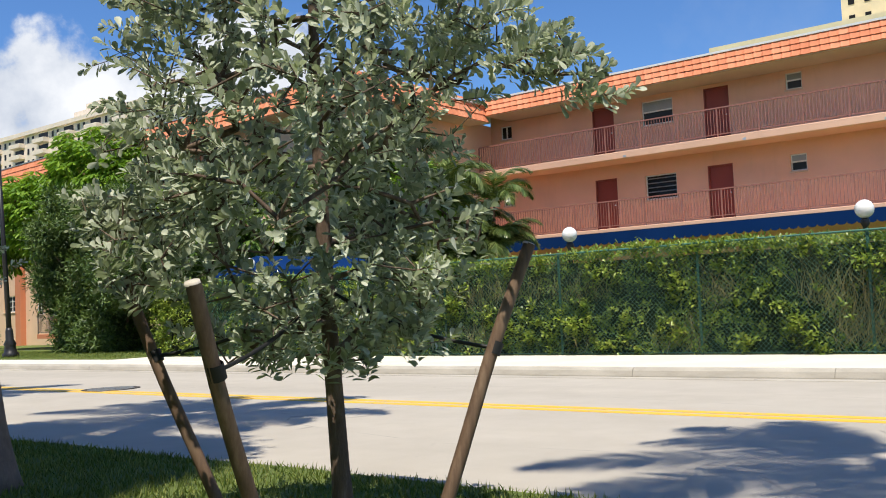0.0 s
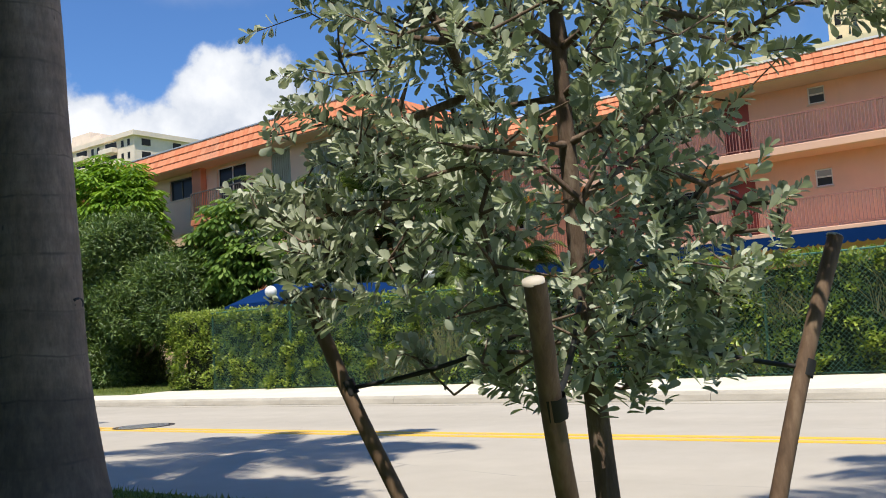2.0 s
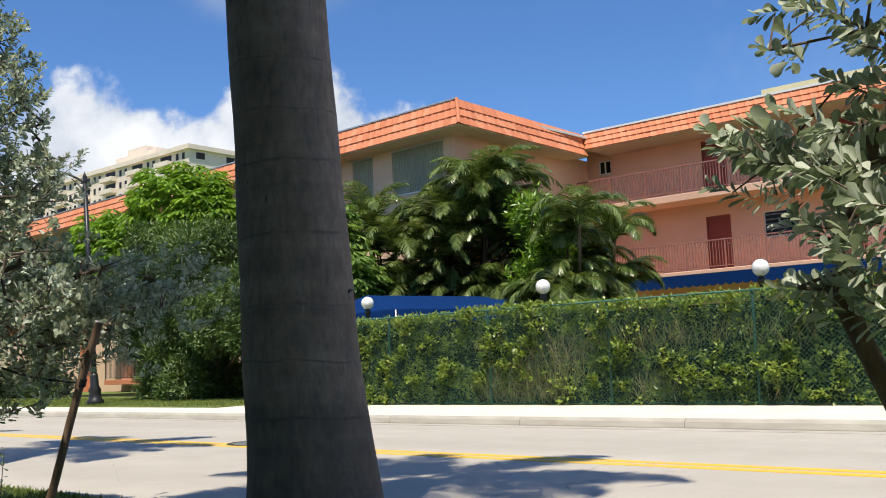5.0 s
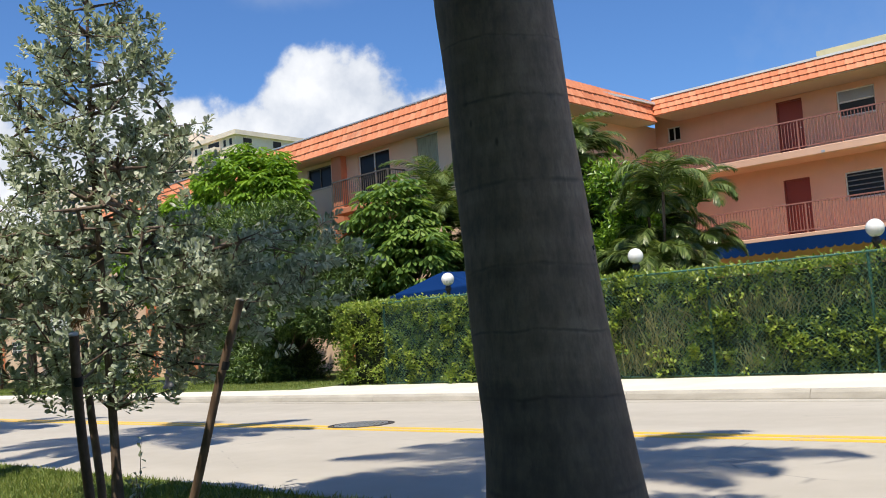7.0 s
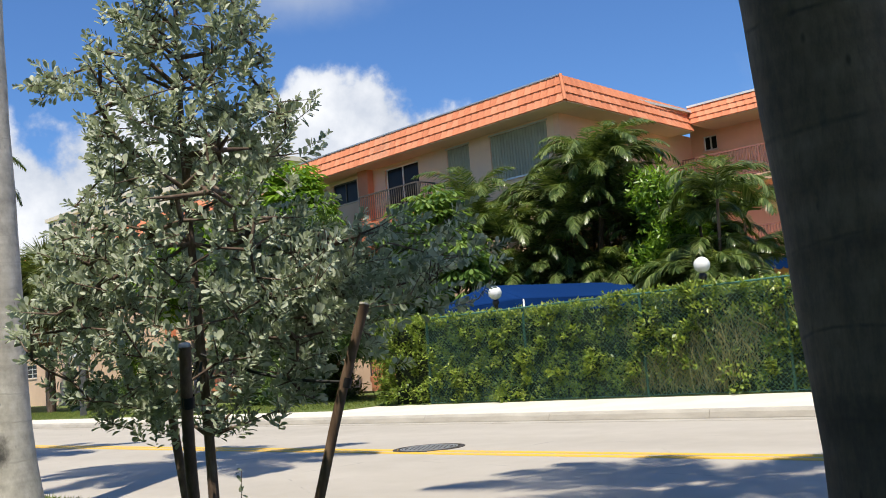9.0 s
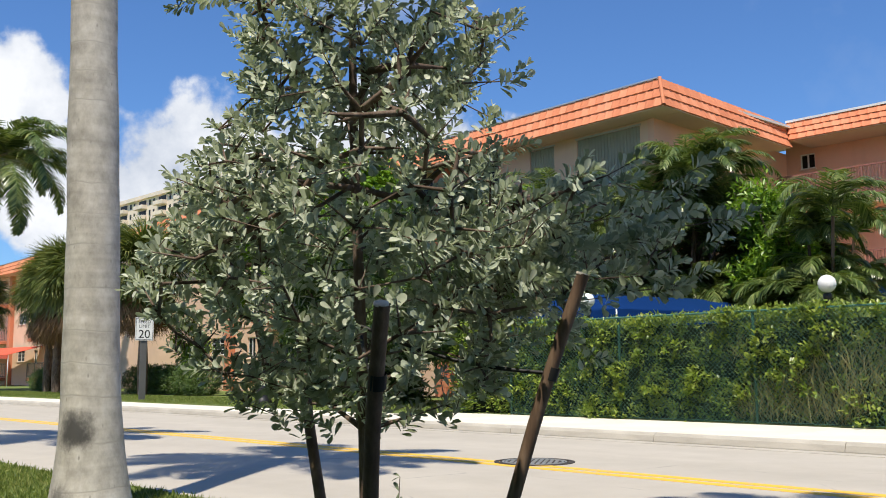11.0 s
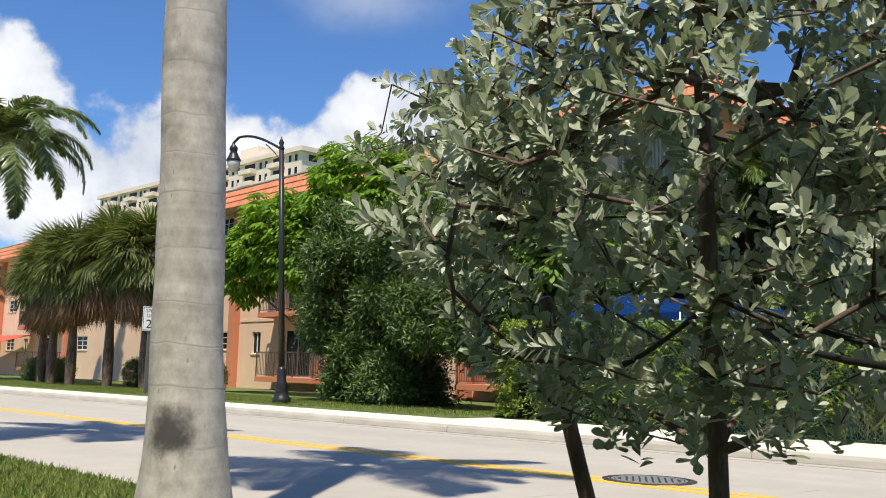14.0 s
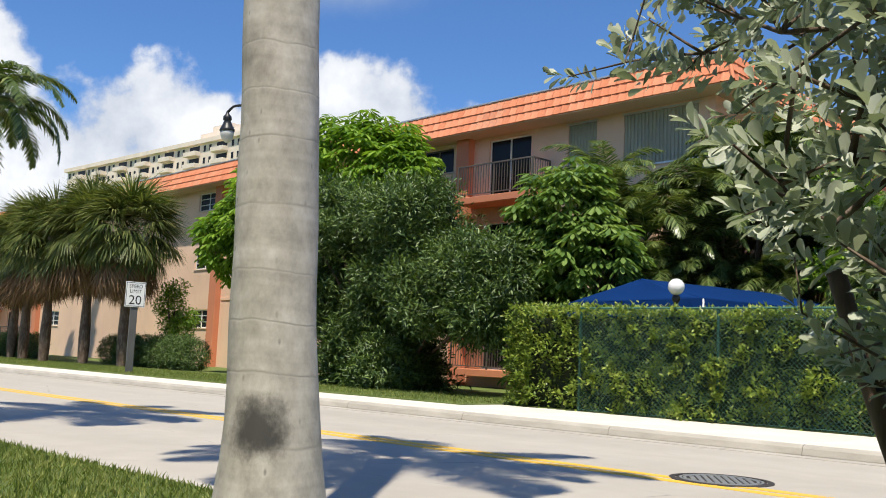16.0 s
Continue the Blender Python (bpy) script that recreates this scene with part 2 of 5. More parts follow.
    h = N.math("ADD", N.math("MULTIPLY", mott, 0.5), N.math("MULTIPLY", line, -0.12))
    return surface(N, col, 0.8, h, 0.5, 0.012)


def build_stucco(color):
    def build(N):
        v = coords(N)
        big = N.n("TexNoise", None, Vector=v, Scale=0.35, Detail=6.0, Roughness=0.6).outputs["Fac"]
        grit = N.n("TexNoise", None, Vector=v, Scale=40.0, Detail=5.0, Roughness=0.7).outputs["Fac"]
        run = N.n("TexNoise", None, Vector=coords(N, (1.6, 1.6, 0.25)), Scale=1.0, Detail=7.0, Roughness=0.7).outputs["Fac"]
        col = N.ramp(big, [(0.3, tuple(c * 0.90 for c in color)), (0.7, tuple(min(1, c * 1.08) for c in color))])
        col = N.mix(N.n("MapRange", None, Value=run, i1=0.55, i2=0.85, i4=0.30).outputs[0], col, tuple(c * 0.62 for c in color))
        return surface(N, col, 0.88, grit, 0.35, 0.01)
    return build


def build_tile(N):
    rnd = N.n("ObjectInfo").outputs["Random"]
    isl = N.n("NewGeometry").outputs["Random Per Island"]
    v = coords(N)
    a = N.n("TexNoise", None, Vector=v, Scale=5.0, Detail=7.0, Roughness=0.65).outputs["Fac"]
    big = N.n("TexNoise", None, Vector=N.n("NewGeometry").outputs["Position"], Scale=0.35, Detail=5.0).outputs["Fac"]
    k = N.math("ADD", N.math("MULTIPLY", N.math("FRACT", N.math("ADD", rnd, isl)), 0.3), N.math("ADD", N.math("MULTIPLY", a, 0.3), N.math("MULTIPLY", big, 0.4)))
    col = N.ramp(k, [(0.25, (0.54, 0.17, 0.075)), (0.5, (0.68, 0.235, 0.11)), (0.75, (0.74, 0.31, 0.165))])
    moss = N.n("MapRange", None, Value=N.math("ADD", big, N.math("MULTIPLY", a, 0.5)), i1=0.86, i2=1.0, i4=0.5).outputs[0]
    col = N.mix(moss, col, (0.26, 0.17, 0.12))
    return surface(N, col, 0.8, a, 0.3, 0.01)


def build_glass(N):
    v = coords(N)
    warp = N.n("TexNoise", None, Vector=v, Scale=2.0, Detail=2.0).outputs["Fac"]
    nrm = N.n("Bump", None, Height=warp, Strength=0.05, Distance=0.02).outputs[0]
    g = N.n("BsdfGlossy", None, Color=(0.8, 0.85, 0.88, 1), Roughness=0.03, Normal=nrm).outputs[0]
    d = N.n("BsdfPrincipled", None, Base_Color=(0.014, 0.014, 0.014, 1), Roughness=0.3, Specular_IOR_Level=0.08).outputs[0]
    f = N.math("ADD", 0.01, N.math("MULTIPLY", N.n("Fresnel", None, IOR=1.4).outputs[0], 0.07))
    return N.n("MixShader", None, i0=f, i1=d, i2=g).outputs[0]


M = {
    "road": mat("road_asphalt", build_road), "walk": mat("pale_concrete", build_walk), "kerb": mat("kerb_concrete", build_kerb),
    "yellow": mat("yellow_road_paint", build_yellow), "turf": mat("turf", build_turf), "bark": mat("bark", build_bark),
    # the scarred brown palm bark is darkened to stand for shade on that trunk
    "stake": mat("stake_wood", build_stake), "palm": mat("palm_bark", build_palm_trunk), "palm_shaded": mat("shaded_brown_palm_bark", lambda N: build_palm_trunk(N, (), (0.66, 0.53, 0.44), True)), "palm_sooty": mat("sooty_palm_bark", lambda N: build_palm_trunk(N, (((0.13, -0.22, 0.64), 0.20, 0.95), ((0.09, -0.31, 0.08), 0.20, 0.7)), (1.10, 1.13, 1.17))), "tile": mat("terracotta_tile", build_tile),
    "pink": mat("pink_stucco", build_stucco((0.80, 0.485, 0.34))), "peach": mat("peach_stucco", build_stucco((0.79, 0.55, 0.385))),
    "orange": mat("orange_stucco", build_stucco((0.62, 0.235, 0.125))), "soffit": mat("soffit_stucco", build_stucco((0.66, 0.50, 0.38))),
    "glass": mat("dark_window_glass", build_glass),
    "fence_post": plain("dark_green_post", (0.025, 0.09, 0.068), 0.5, 0.2),
    "rail_pink": plain("rust_pink_paint", (0.34, 0.145, 0.115), 0.55, 0.15), "rail_dark": plain("bronze_paint", (0.115, 0.10, 0.085), 0.5, 0.2),
    "door": plain("oxblood_door_paint", (0.27, 0.055, 0.04), 0.5, 0.15), "white": plain("white_paint", (0.76, 0.76, 0.73), 0.5, 0.08),
    "alu": plain("aluminium", (0.55, 0.56, 0.56), 0.35, 0.1, metal=0.6), "louvre": plain("louvre_glass", (0.30, 0.33, 0.33), 0.15, 0.15),
    "shutter": plain("grey_green_shutter", (0.37, 0.365, 0.275), 0.6, 0.15, dirt=(0.25, 0.24, 0.2)),
    "blue": plain("blue_canvas", (0.006, 0.029, 0.115), 1.0, 0.14, scale=3.0, bump=0.15, spec=0.02), "black": plain("black_iron", (0.02, 0.02, 0.021), 0.4, 0.3),
    "iron": plain("cast_iron", (0.05, 0.043, 0.038), 0.6, 0.3, scale=14.0, bump=0.4), "globe": plain("opal_globe", (0.82, 0.82, 0.80), 0.25, 0.04),
    "fence": plain("green_vinyl_wire", (0.06, 0.165, 0.125), 0.45, 0.2), "sign": plain("sign_white", (0.80, 0.80, 0.78), 0.4, 0.05),
    "ink": plain("sign_black", (0.02, 0.02, 0.02), 0.5, 0.1), "galv": plain("weathered_post", (0.10, 0.10, 0.10), 0.6, 0.25),
    "cream": mat("cream_concrete", build_stucco((0.78, 0.66, 0.54))), "yellowwall": mat("yellow_concrete", build_stucco((0.76, 0.65, 0.42))),
    "tie": plain("black_rubber", (0.015, 0.015, 0.015), 0.6, 0.2), "roofdeck": plain("roof_membrane", (0.68, 0.68, 0.66), 0.8, 0.12),
    "stakecut": plain("sawn_end", (0.55, 0.50, 0.42), 0.8, 0.2, scale=20.0), "amber": plain("seeded_glass", (0.55, 0.55, 0.5), 0.15, 0.1),
    "awning": plain("red_canvas", (0.62, 0.10, 0.05), 0.75, 0.15), "soil": plain("mulch", (0.07, 0.05, 0.035), 0.95, 0.4, scale=12, bump=0.8),
    "l_silver": leaf_mat("silver_leaf", [(0.13, 0.165, 0.095), (0.30, 0.345, 0.235), (0.47, 0.515, 0.395), (0.68, 0.71, 0.60)], 0.46, 0.31, (1.1, 1.14, 0.86), 0.35),
    "l_hedge": leaf_mat("hedge_leaf", [(0.035, 0.068, 0.012), (0.12, 0.19, 0.03), (0.24, 0.315, 0.05), (0.36, 0.41, 0.085)], 0.35, 0.30),
    "l_dry": leaf_mat("dry_stem", [(0.16, 0.13, 0.06), (0.34, 0.30, 0.15), (0.24, 0.28, 0.09)], 0.7, 0.2),
    "l_oleander": leaf_mat("oleander_leaf", [(0.025, 0.055, 0.016), (0.075, 0.13, 0.035), (0.21, 0.29, 0.09)], 0.40, 0.25),
    "l_bright": leaf_mat("bright_leaf", [(0.06, 0.12, 0.015), (0.15, 0.27, 0.03), (0.30, 0.44, 0.06)], 0.35, 0.35),
    "l_umbrella": leaf_mat("umbrella_leaf", [(0.045, 0.095, 0.02), (0.13, 0.22, 0.05), (0.29, 0.39, 0.11)], 0.28, 0.34),
    "l_palm": leaf_mat("palm_leaf", [(0.03, 0.06, 0.015), (0.10, 0.15, 0.04), (0.29, 0.33, 0.12)], 0.28, 0.28),
    "l_sabal": leaf_mat("sabal_leaf", [(0.035, 0.06, 0.014), (0.095, 0.13, 0.032), (0.25, 0.255, 0.08)], 0.5, 0.25),
    "l_dead": leaf_mat("dead_frond", [(0.10, 0.055, 0.025), (0.20, 0.115, 0.055), (0.28, 0.18, 0.09)], 0.8, 0.1),
    "l_grass": leaf_mat("grass_blade", [(0.09, 0.14, 0.025), (0.19, 0.255, 0.05), (0.36, 0.37, 0.12)], 0.6, 0.3),
    "petal": leaf_mat("white_petal", [(0.8, 0.78, 0.75), (0.85, 0.82, 0.8)], 0.6, 0.3),
}

# ---- building helpers ----
BASE = {}


def thing(name, loc, label, category, group="", kind=""):
    e = new(name)
    e.location = loc
    e.empty_display_size = 0.2
    BASE[e] = Vector(loc)
    return tagged(e, label, category, group, kind)


def part(name, shape, material, parent, label="", kind=""):
    """One mesh object under a thing or a part; shape is a bmesh or mesh in world metres."""
    if isinstance(shape, bmesh.types.BMesh):
        me = bpy.data.meshes.new(name)
        shape.to_mesh(me)
        shape.free()
    else:
        me = shape
    me.materials.clear()
    me.materials.append(material)
    base = BASE[parent] if parent else Vector()
    if parent:
        me.transform(Matrix.Translation(-base))
    ob = new(name, me)
    if parent:
        ob.parent = parent
    BASE[ob] = base
    return tagged(ob, label, "", "", kind)


def solo(name, shape, material, label, category, group="", kind="", at=None):
    """A thing of one mesh, with its origin at its base."""
    if isinstance(shape, bmesh.types.BMesh):
        me = bpy.data.meshes.new(name)
        shape.to_mesh(me)
        shape.free()
    else:
        me = shape
    me.materials.clear()
    me.materials.append(material)
    if at is not None:
        me.transform(Matrix.Translation(-Vector(at)))
    ob = new(name, me)
    if at is not None:
        ob.location = at
    BASE[ob] = Vector(at) if at is not None else Vector()
    return tagged(ob, label, category, group, kind)


def box(bm, x0, x1, y0, y1, z0, z1, bevel=0.0):
    r = bmesh.ops.create_cube(bm, size=1.0, matrix=Matrix.Translation(((x0 + x1) / 2, (y0 + y1) / 2, (z0 + z1) / 2)) @ Matrix.Diagonal((x1 - x0, y1 - y0, z1 - z0, 1)))
    if bevel:
        es = {e for v in r["verts"] for e in v.link_edges}
        bmesh.ops.bevel(bm, geom=list(es), offset=bevel, segments=1, affect="EDGES")
    return bm


def boxes(*rows, bevel=0.0):
    bm = bmesh.new()
    for r in rows:
        box(bm, *r, bevel=bevel)
    return bm


def lathe(x, y, profile, sides=20, smooth=True):
    """A turned body about a vertical axis: rows of radius, height."""
    bm = bmesh.new()
    rings = []
    for r, z in profile:
        rings.append([bm.verts.new((x + r * math.cos(2 * math.pi * i / sides), y + r * math.sin(2 * math.pi * i / sides), z)) for i in range(sides)])
    for a, b in zip(rings, rings[1:]):
        for i in range(sides):
            f = bm.faces.new((a[i], a[(i + 1) % sides], b[(i + 1) % sides], b[i]))
            f.smooth = smooth
    bm.faces.new(rings[0][::-1])
    bm.faces.new(rings[-1])
    return bm


def raw_mesh(name, verts, faces, smooth=False):
    """A mesh from arrays: verts (n, 3) and lists of faces that all have as many corners."""
    me = bpy.data.meshes.new(name)
    verts, faces = np.asarray(verts, np.float32), np.asarray(faces, np.int32)
    me.vertices.add(len(verts))
    me.vertices.foreach_set("co", verts.ravel())
    k = faces.shape[1]
    me.loops.add(faces.size)
    me.loops.foreach_set("vertex_index", faces.ravel())
    me.polygons.add(len(faces))
    me.polygons.foreach_set("loop_start", np.arange(0, faces.size, k, dtype=np.int32))
    if smooth:
        me.polygons.foreach_set("use_smooth", np.ones(len(faces), bool))
    me.update(calc_edges=True)
    me.validate()
    return me


def tubes(name, lines, sides=6):
    """Tapered limbs: each line is (points, radii)."""
    V, F, n0 = [], [], 0
    ang = np.arange(sides) * 2 * np.pi / sides
    for pts, rad in lines:
        p = np.asarray(pts, float)
        t = np.gradient(p, axis=0)
        t /= np.linalg.norm(t, axis=1)[:, None] + 1e-9
        ref = np.array([0.0, 0, 1]) if abs(t[0][2]) < 0.9 else np.array([1.0, 0, 0])
        b = np.cross(t, ref)
        b /= np.linalg.norm(b, axis=1)[:, None] + 1e-9
        c = np.cross(t, b)
        r = np.asarray(rad, float)[:, None, None]
        ring = p[:, None, :] + r * (np.cos(ang)[None, :, None] * b[:, None, :] + np.sin(ang)[None, :, None] * c[:, None, :])
        V.append(ring.reshape(-1, 3))
        for i in range(len(p) - 1):
            for j in range(sides):
                F.append((n0 + i * sides + j, n0 + i * sides + (j + 1) % sides, n0 + (i + 1) * sides + (j + 1) % sides, n0 + (i + 1) * sides + j))
        n0 += len(p) * sides
    return raw_mesh(name, np.concatenate(V), F, True)


# leaf outlines: along, across, lift; triangles
OBOVATE = (np.array([(0, 0, 0), (.42, .30, .05), (.42, -.30, .05), (.74, .46, .05), (.74, -.46, .05), (1, 0, -.05), (.45, 0, -.02), (.8, 0, -.03), (.94, .28, .0), (.94, -.28, .0)]),
           np.array([(0, 1, 6), (0, 6, 2), (6, 1, 3), (6, 3, 7), (6, 7, 4), (6, 4, 2), (7, 3, 8), (7, 8, 5), (7, 5, 9), (7, 9, 4)]))
LANCE = (np.array([(0, 0, 0), (.45, .5, .06), (1, 0, -.08), (.45, -.5, .06)]), np.array([(0, 1, 2), (0, 2, 3)]))
STRAP = (np.array([(0, .35, 0), (0, -.35, 0), (.55, .5, -.04), (.55, -.5, -.04), (1, 0, -.28)]), np.array([(0, 2, 3), (0, 3, 1), (2, 4, 3)]))


def leaves(name, P, D, U, L, Wd, shape):
    """Many leaves in one mesh: places, ways, upper sides, lengths and widths."""
    P, D, U = (np.asarray(a, float) for a in (P, D, U))
    a = D / (np.linalg.norm(D, axis=1)[:, None] + 1e-9)
    b = np.cross(U, a)
    b /= np.linalg.norm(b, axis=1)[:, None] + 1e-9
    c = np.cross(a, b)
    tv, tf = shape
    L, Wd = np.asarray(L)[:, None, None], np.asarray(Wd)[:, None, None]
    V = P[:, None, :] + a[:, None, :] * tv[None, :, 0:1] * L + b[:, None, :] * tv[None, :, 1:2] * Wd + c[:, None, :] * tv[None, :, 2:3] * L
    F = tf[None] + (np.arange(len(P)) * len(tv))[:, None, None]
    return raw_mesh(name, V.reshape(-1, 3), F.reshape(-1, 3))


def unit(n, rng):
    v = rng.normal(size=(n, 3))
    return v / np.linalg.norm(v, axis=1)[:, None]


def ellipsoid_points(blobs, per_m2, rng, inner=0.35, rough=0.22):
    """Places through the outer part of some overlapping ellipsoids, uneven, with the way out from each."""
    P, O = [], []
    for cx, cy, cz, rx, ry, rz in blobs:
        n = int(per_m2 * 4 * math.pi * ((rx * ry) ** 1.6 + (rx * rz) ** 1.6 + (ry * rz) ** 1.6) ** (1 / 1.6) / 3 ** (1 / 1.6))
        u = unit(n, rng)
        lump = np.array([noise.noise(Vector((a * 2.3 + cx, b * 2.3 + cy, c * 2.3 + cz))) for a, b, c in u])
        r = (1 + rough * 1.6 * lump) * (1 - inner * rng.random(n) ** 1.7)
        P.append(np.array([cx, cy, cz]) + u * r[:, None] * np.array([rx, ry, rz]))
        O.append(u)
    return np.concatenate(P), np.concatenate(O)


def clumps(P, O, k, spread, rng, droop=0.0):
    """k leaves about each place."""
    n = len(P)
    p = np.repeat(P, k, axis=0) + rng.normal(size=(n * k, 3)) * spread
    d = np.repeat(O, k, axis=0) * 0.8 + unit(n * k, rng) * 0.9
    d[:, 2] += 0.15 - droop
    u = np.repeat(O, k, axis=0) * 0.7 + unit(n * k, rng) * 0.5 + np.array([0, 0, 0.7])
    return p, d, u


# ---- ground, road, footway ----
X0, X1 = -160.0, 60.0
solo("ground", boxes((-2500, 2500, -2500, 2500, -0.6, -0.12)), M["turf"], "flat grassy ground reaching to the horizon", "ground", kind="structure")
road = solo("road", boxes((X0, X1, -4.30, 4.30, -0.3, 0.0)), M["road"], "pale sun-bleached two-lane asphalt road", "road", kind="structure")


def verge(y0, y1, z, seed, bumps=0.02, xa=X0, xb=X1):
    bm = bmesh.new()
    bmesh.ops.create_grid(bm, x_segments=150, y_segments=30, size=1.0, matrix=Matrix.Translation(((xa + xb) / 2, (y0 + y1) / 2, 0)) @ Matrix.Diagonal(((xb - xa) / 2, (y1 - y0) / 2, 1, 1)))
    for v in bm.verts:
        v.co.z = z + bumps * noise.noise(Vector((v.co.x * 0.7, v.co.y * 0.7, seed)))
    geom = bmesh.ops.extrude_face_region(bm, geom=bm.faces[:])
    for g in geom["geom"]:
        if isinstance(g, bmesh.types.BMVert):
            g.co.z = -0.3
    bmesh.ops.recalc_face_normals(bm, faces=bm.faces[:])
    return bm


solo("near_verge", verge(-26.0, -4.47, 0.07, 1), M["turf"], "mown grass verge beside the road", "grass verge", kind="structure")
solo("far_lawn", verge(5.75, 40.0, 0.178, 2, 0.012, X0, -34.5), M["turf"], "lawn in front of the apartment building", "lawn", kind="structure")
solo("garden_bed", verge(7.08, 40.0, 0.165, 3, 0.012, -34.49, X1), M["turf"], "garden ground behind the hedge", "garden", kind="structure")
solo("near_kerb", boxes(*[(x, x + 2.98, -4.466, -4.304, -0.28, 0.055) for x in np.arange(-100, 20, 3.0)], bevel=0.012), M["kerb"], "narrow flush concrete edging along the grass", "kerb", kind="structure")
# far footway: slabs with joints, and a rounded kerb with a gutter
pav = solo("pavement", boxes((X0, X1, 4.60, 7.06, -0.3, 0.125)), M["walk"], "sunlit pale concrete footway along the hedge", "pavement", kind="structure")
slab_mesh = None
for x in np.arange(-99.0, 12.0, 1.8):
    if slab_mesh is None:
        bm = boxes((0.006, 1.794, 4.215, 7.05, 0.10, 0.156), bevel=0.006)
        slab_mesh = bpy.data.meshes.new("slab")
        bm.to_mesh(slab_mesh)
        bm.free()
        slab_mesh.materials.append(M["walk"])
    s = new("slab", slab_mesh)
    s.location = (x, 0, 0.002 * math.sin(x * 3.1))
    s.parent = pav
kerb = solo("kerb", boxes((X0, X1, 4.14, 4.58, -0.3, 0.06)), M["kerb"], "raised concrete kerb with cast joints", "kerb", kind="structure")


def kerb_block(length):
    bm = bmesh.new()
    prof = [(4.102, -0.2), (4.105, 0.02), (4.13, 0.10), (4.16, 0.135), (4.22, 0.148), (4.60, 0.148), (4.60, -0.2)]
    a = [bm.verts.new((0.004, y, z)) for y, z in prof]
    b = [bm.verts.new((length - 0.004, y, z)) for y, z in prof]
    for i in range(len(prof)):
        j = (i + 1) % len(prof)
        bm.faces.new((a[i], a[j], b[j], b[i]))
    bm.faces.new(a[::-1])
    bm.faces.new(b)
    bmesh.ops.recalc_face_normals(bm, faces=bm.faces[:])
    me = bpy.data.meshes.new("kerb_stone")
    bm.to_mesh(me)
    bm.free()
    me.materials.append(M["kerb"])
    return me


kb = kerb_block(3.0)
for i, x in enumerate(np.arange(-99.0, 12.0, 3.0)):
    s = new("kerb_stone", kb)
    s.location = (x, 0, 0)
    s.parent = kerb
gut = solo("gutter", boxes(*[(x, x + 5.98, 3.80, 4.10, -0.05, 0.006) for x in np.arange(-100, 12, 6.0)]), M["kerb"], "smooth concrete gutter strip below the kerb", "gutter", kind="structure")
for k, y in enumerate((-0.125, 0.125)):
    solo("lane_line", boxes((X0, X1, y - 0.08, y + 0.08, -0.01, 0.004)), M["yellow"], "worn yellow centre line painted on the road", "road marking", "double centre line", at=(0, y, 0))


# ---- manhole ----
def manhole(x, y):
    e = thing("manhole_cover", (x, y, 0), "round cast-iron manhole cover set in the road", "manhole cover")
    part("frame_ring", lathe(x, y, [(0.50, -0.02), (0.50, 0.008), (0.44, 0.010), (0.44, -0.02)], 40, False), M["iron"], e)
    part("lid", lathe(x, y, [(0.43, -0.02), (0.43, 0.004), (0.40, 0.005)], 40, False), M["iron"], e)
    bm = bmesh.new()
    for i in range(-5, 6):
        for j in range(-5, 6):
            if math.hypot(i, j) * 0.068 < 0.31:
                box(bm, x + i * 0.068 - 0.022, x + i * 0.068 + 0.022, y + j * 0.068 - 0.022, y + j * 0.068 + 0.022, 0.004, 0.011)
    bmesh.ops.rotate(bm, cent=(x, y, 0), matrix=Matrix.Rotation(0.6, 3, "Z"), verts=bm.verts[:])
    part("raised_pattern", bm, M["alu"], e, "worn shiny raised chequer pattern")
    for r in (0.35, 0.39):
        part("raised_ring", lathe(x, y, [(r + 0.012, 0.0), (r + 0.012, 0.011), (r - 0.012, 0.011), (r - 0.012, 0.0)], 40, False), M["alu"], e)


manhole(-26.28, 0.42)


# ---- apartment building ----
bld = thing("apartment_building", (-50, 15, 0.15), "three-storey salmon stucco apartment building with terracotta mansard roof", "apartment building")
court = bld
FY, EY, WY, RY = 15.0, 14.1, 23.46, 22.2      # street front, its eaves, courtyard front, its railings
CX = -33.9                                    # end wall of the street wing
wing = thing("apartment_wing", (CX + 0.95, EY, 0.15), "peach street wing with balconies, orange pilasters and tiled mansard", "apartment building")
wing.rotation_euler.z = radians(-3.3)         # it stands a little askew to the road
FLOOR = (0.75, 3.54, 6.36, 8.60)
WALK = (3.87, 6.66)


def pierced(x0, x1, z0, z1, holes, y, thick=0.22):
    """A wall along x with rectangular holes (x0, x1, z0, z1) right through it."""
    xs = sorted({x0, x1, *[h[0] for h in holes], *[h[1] for h in holes]})
    zs = sorted({z0, z1, *[h[2] for h in holes], *[h[3] for h in holes]})
    bm = bmesh.new()
    for a, b in zip(xs, xs[1:]):
        for c, d in zip(zs, zs[1:]):
            mx, mz = (a + b) / 2, (c + d) / 2
            if not any(h[0] < mx < h[1] and h[2] < mz < h[3] for h in holes):
                box(bm, a, b, y, y + thick, c, d)
    bmesh.ops.remove_doubles(bm, verts=bm.verts[:], dist=0.0005)
    seen = {}
    for f in bm.faces[:]:
        key = tuple(round(c, 3) for c in f.calc_center_median())
        seen.setdefault(key, []).append(f)
    bmesh.ops.delete(bm, geom=[f for fs in seen.values() if len(fs) > 1 for f in fs], context="FACES")
    return bm


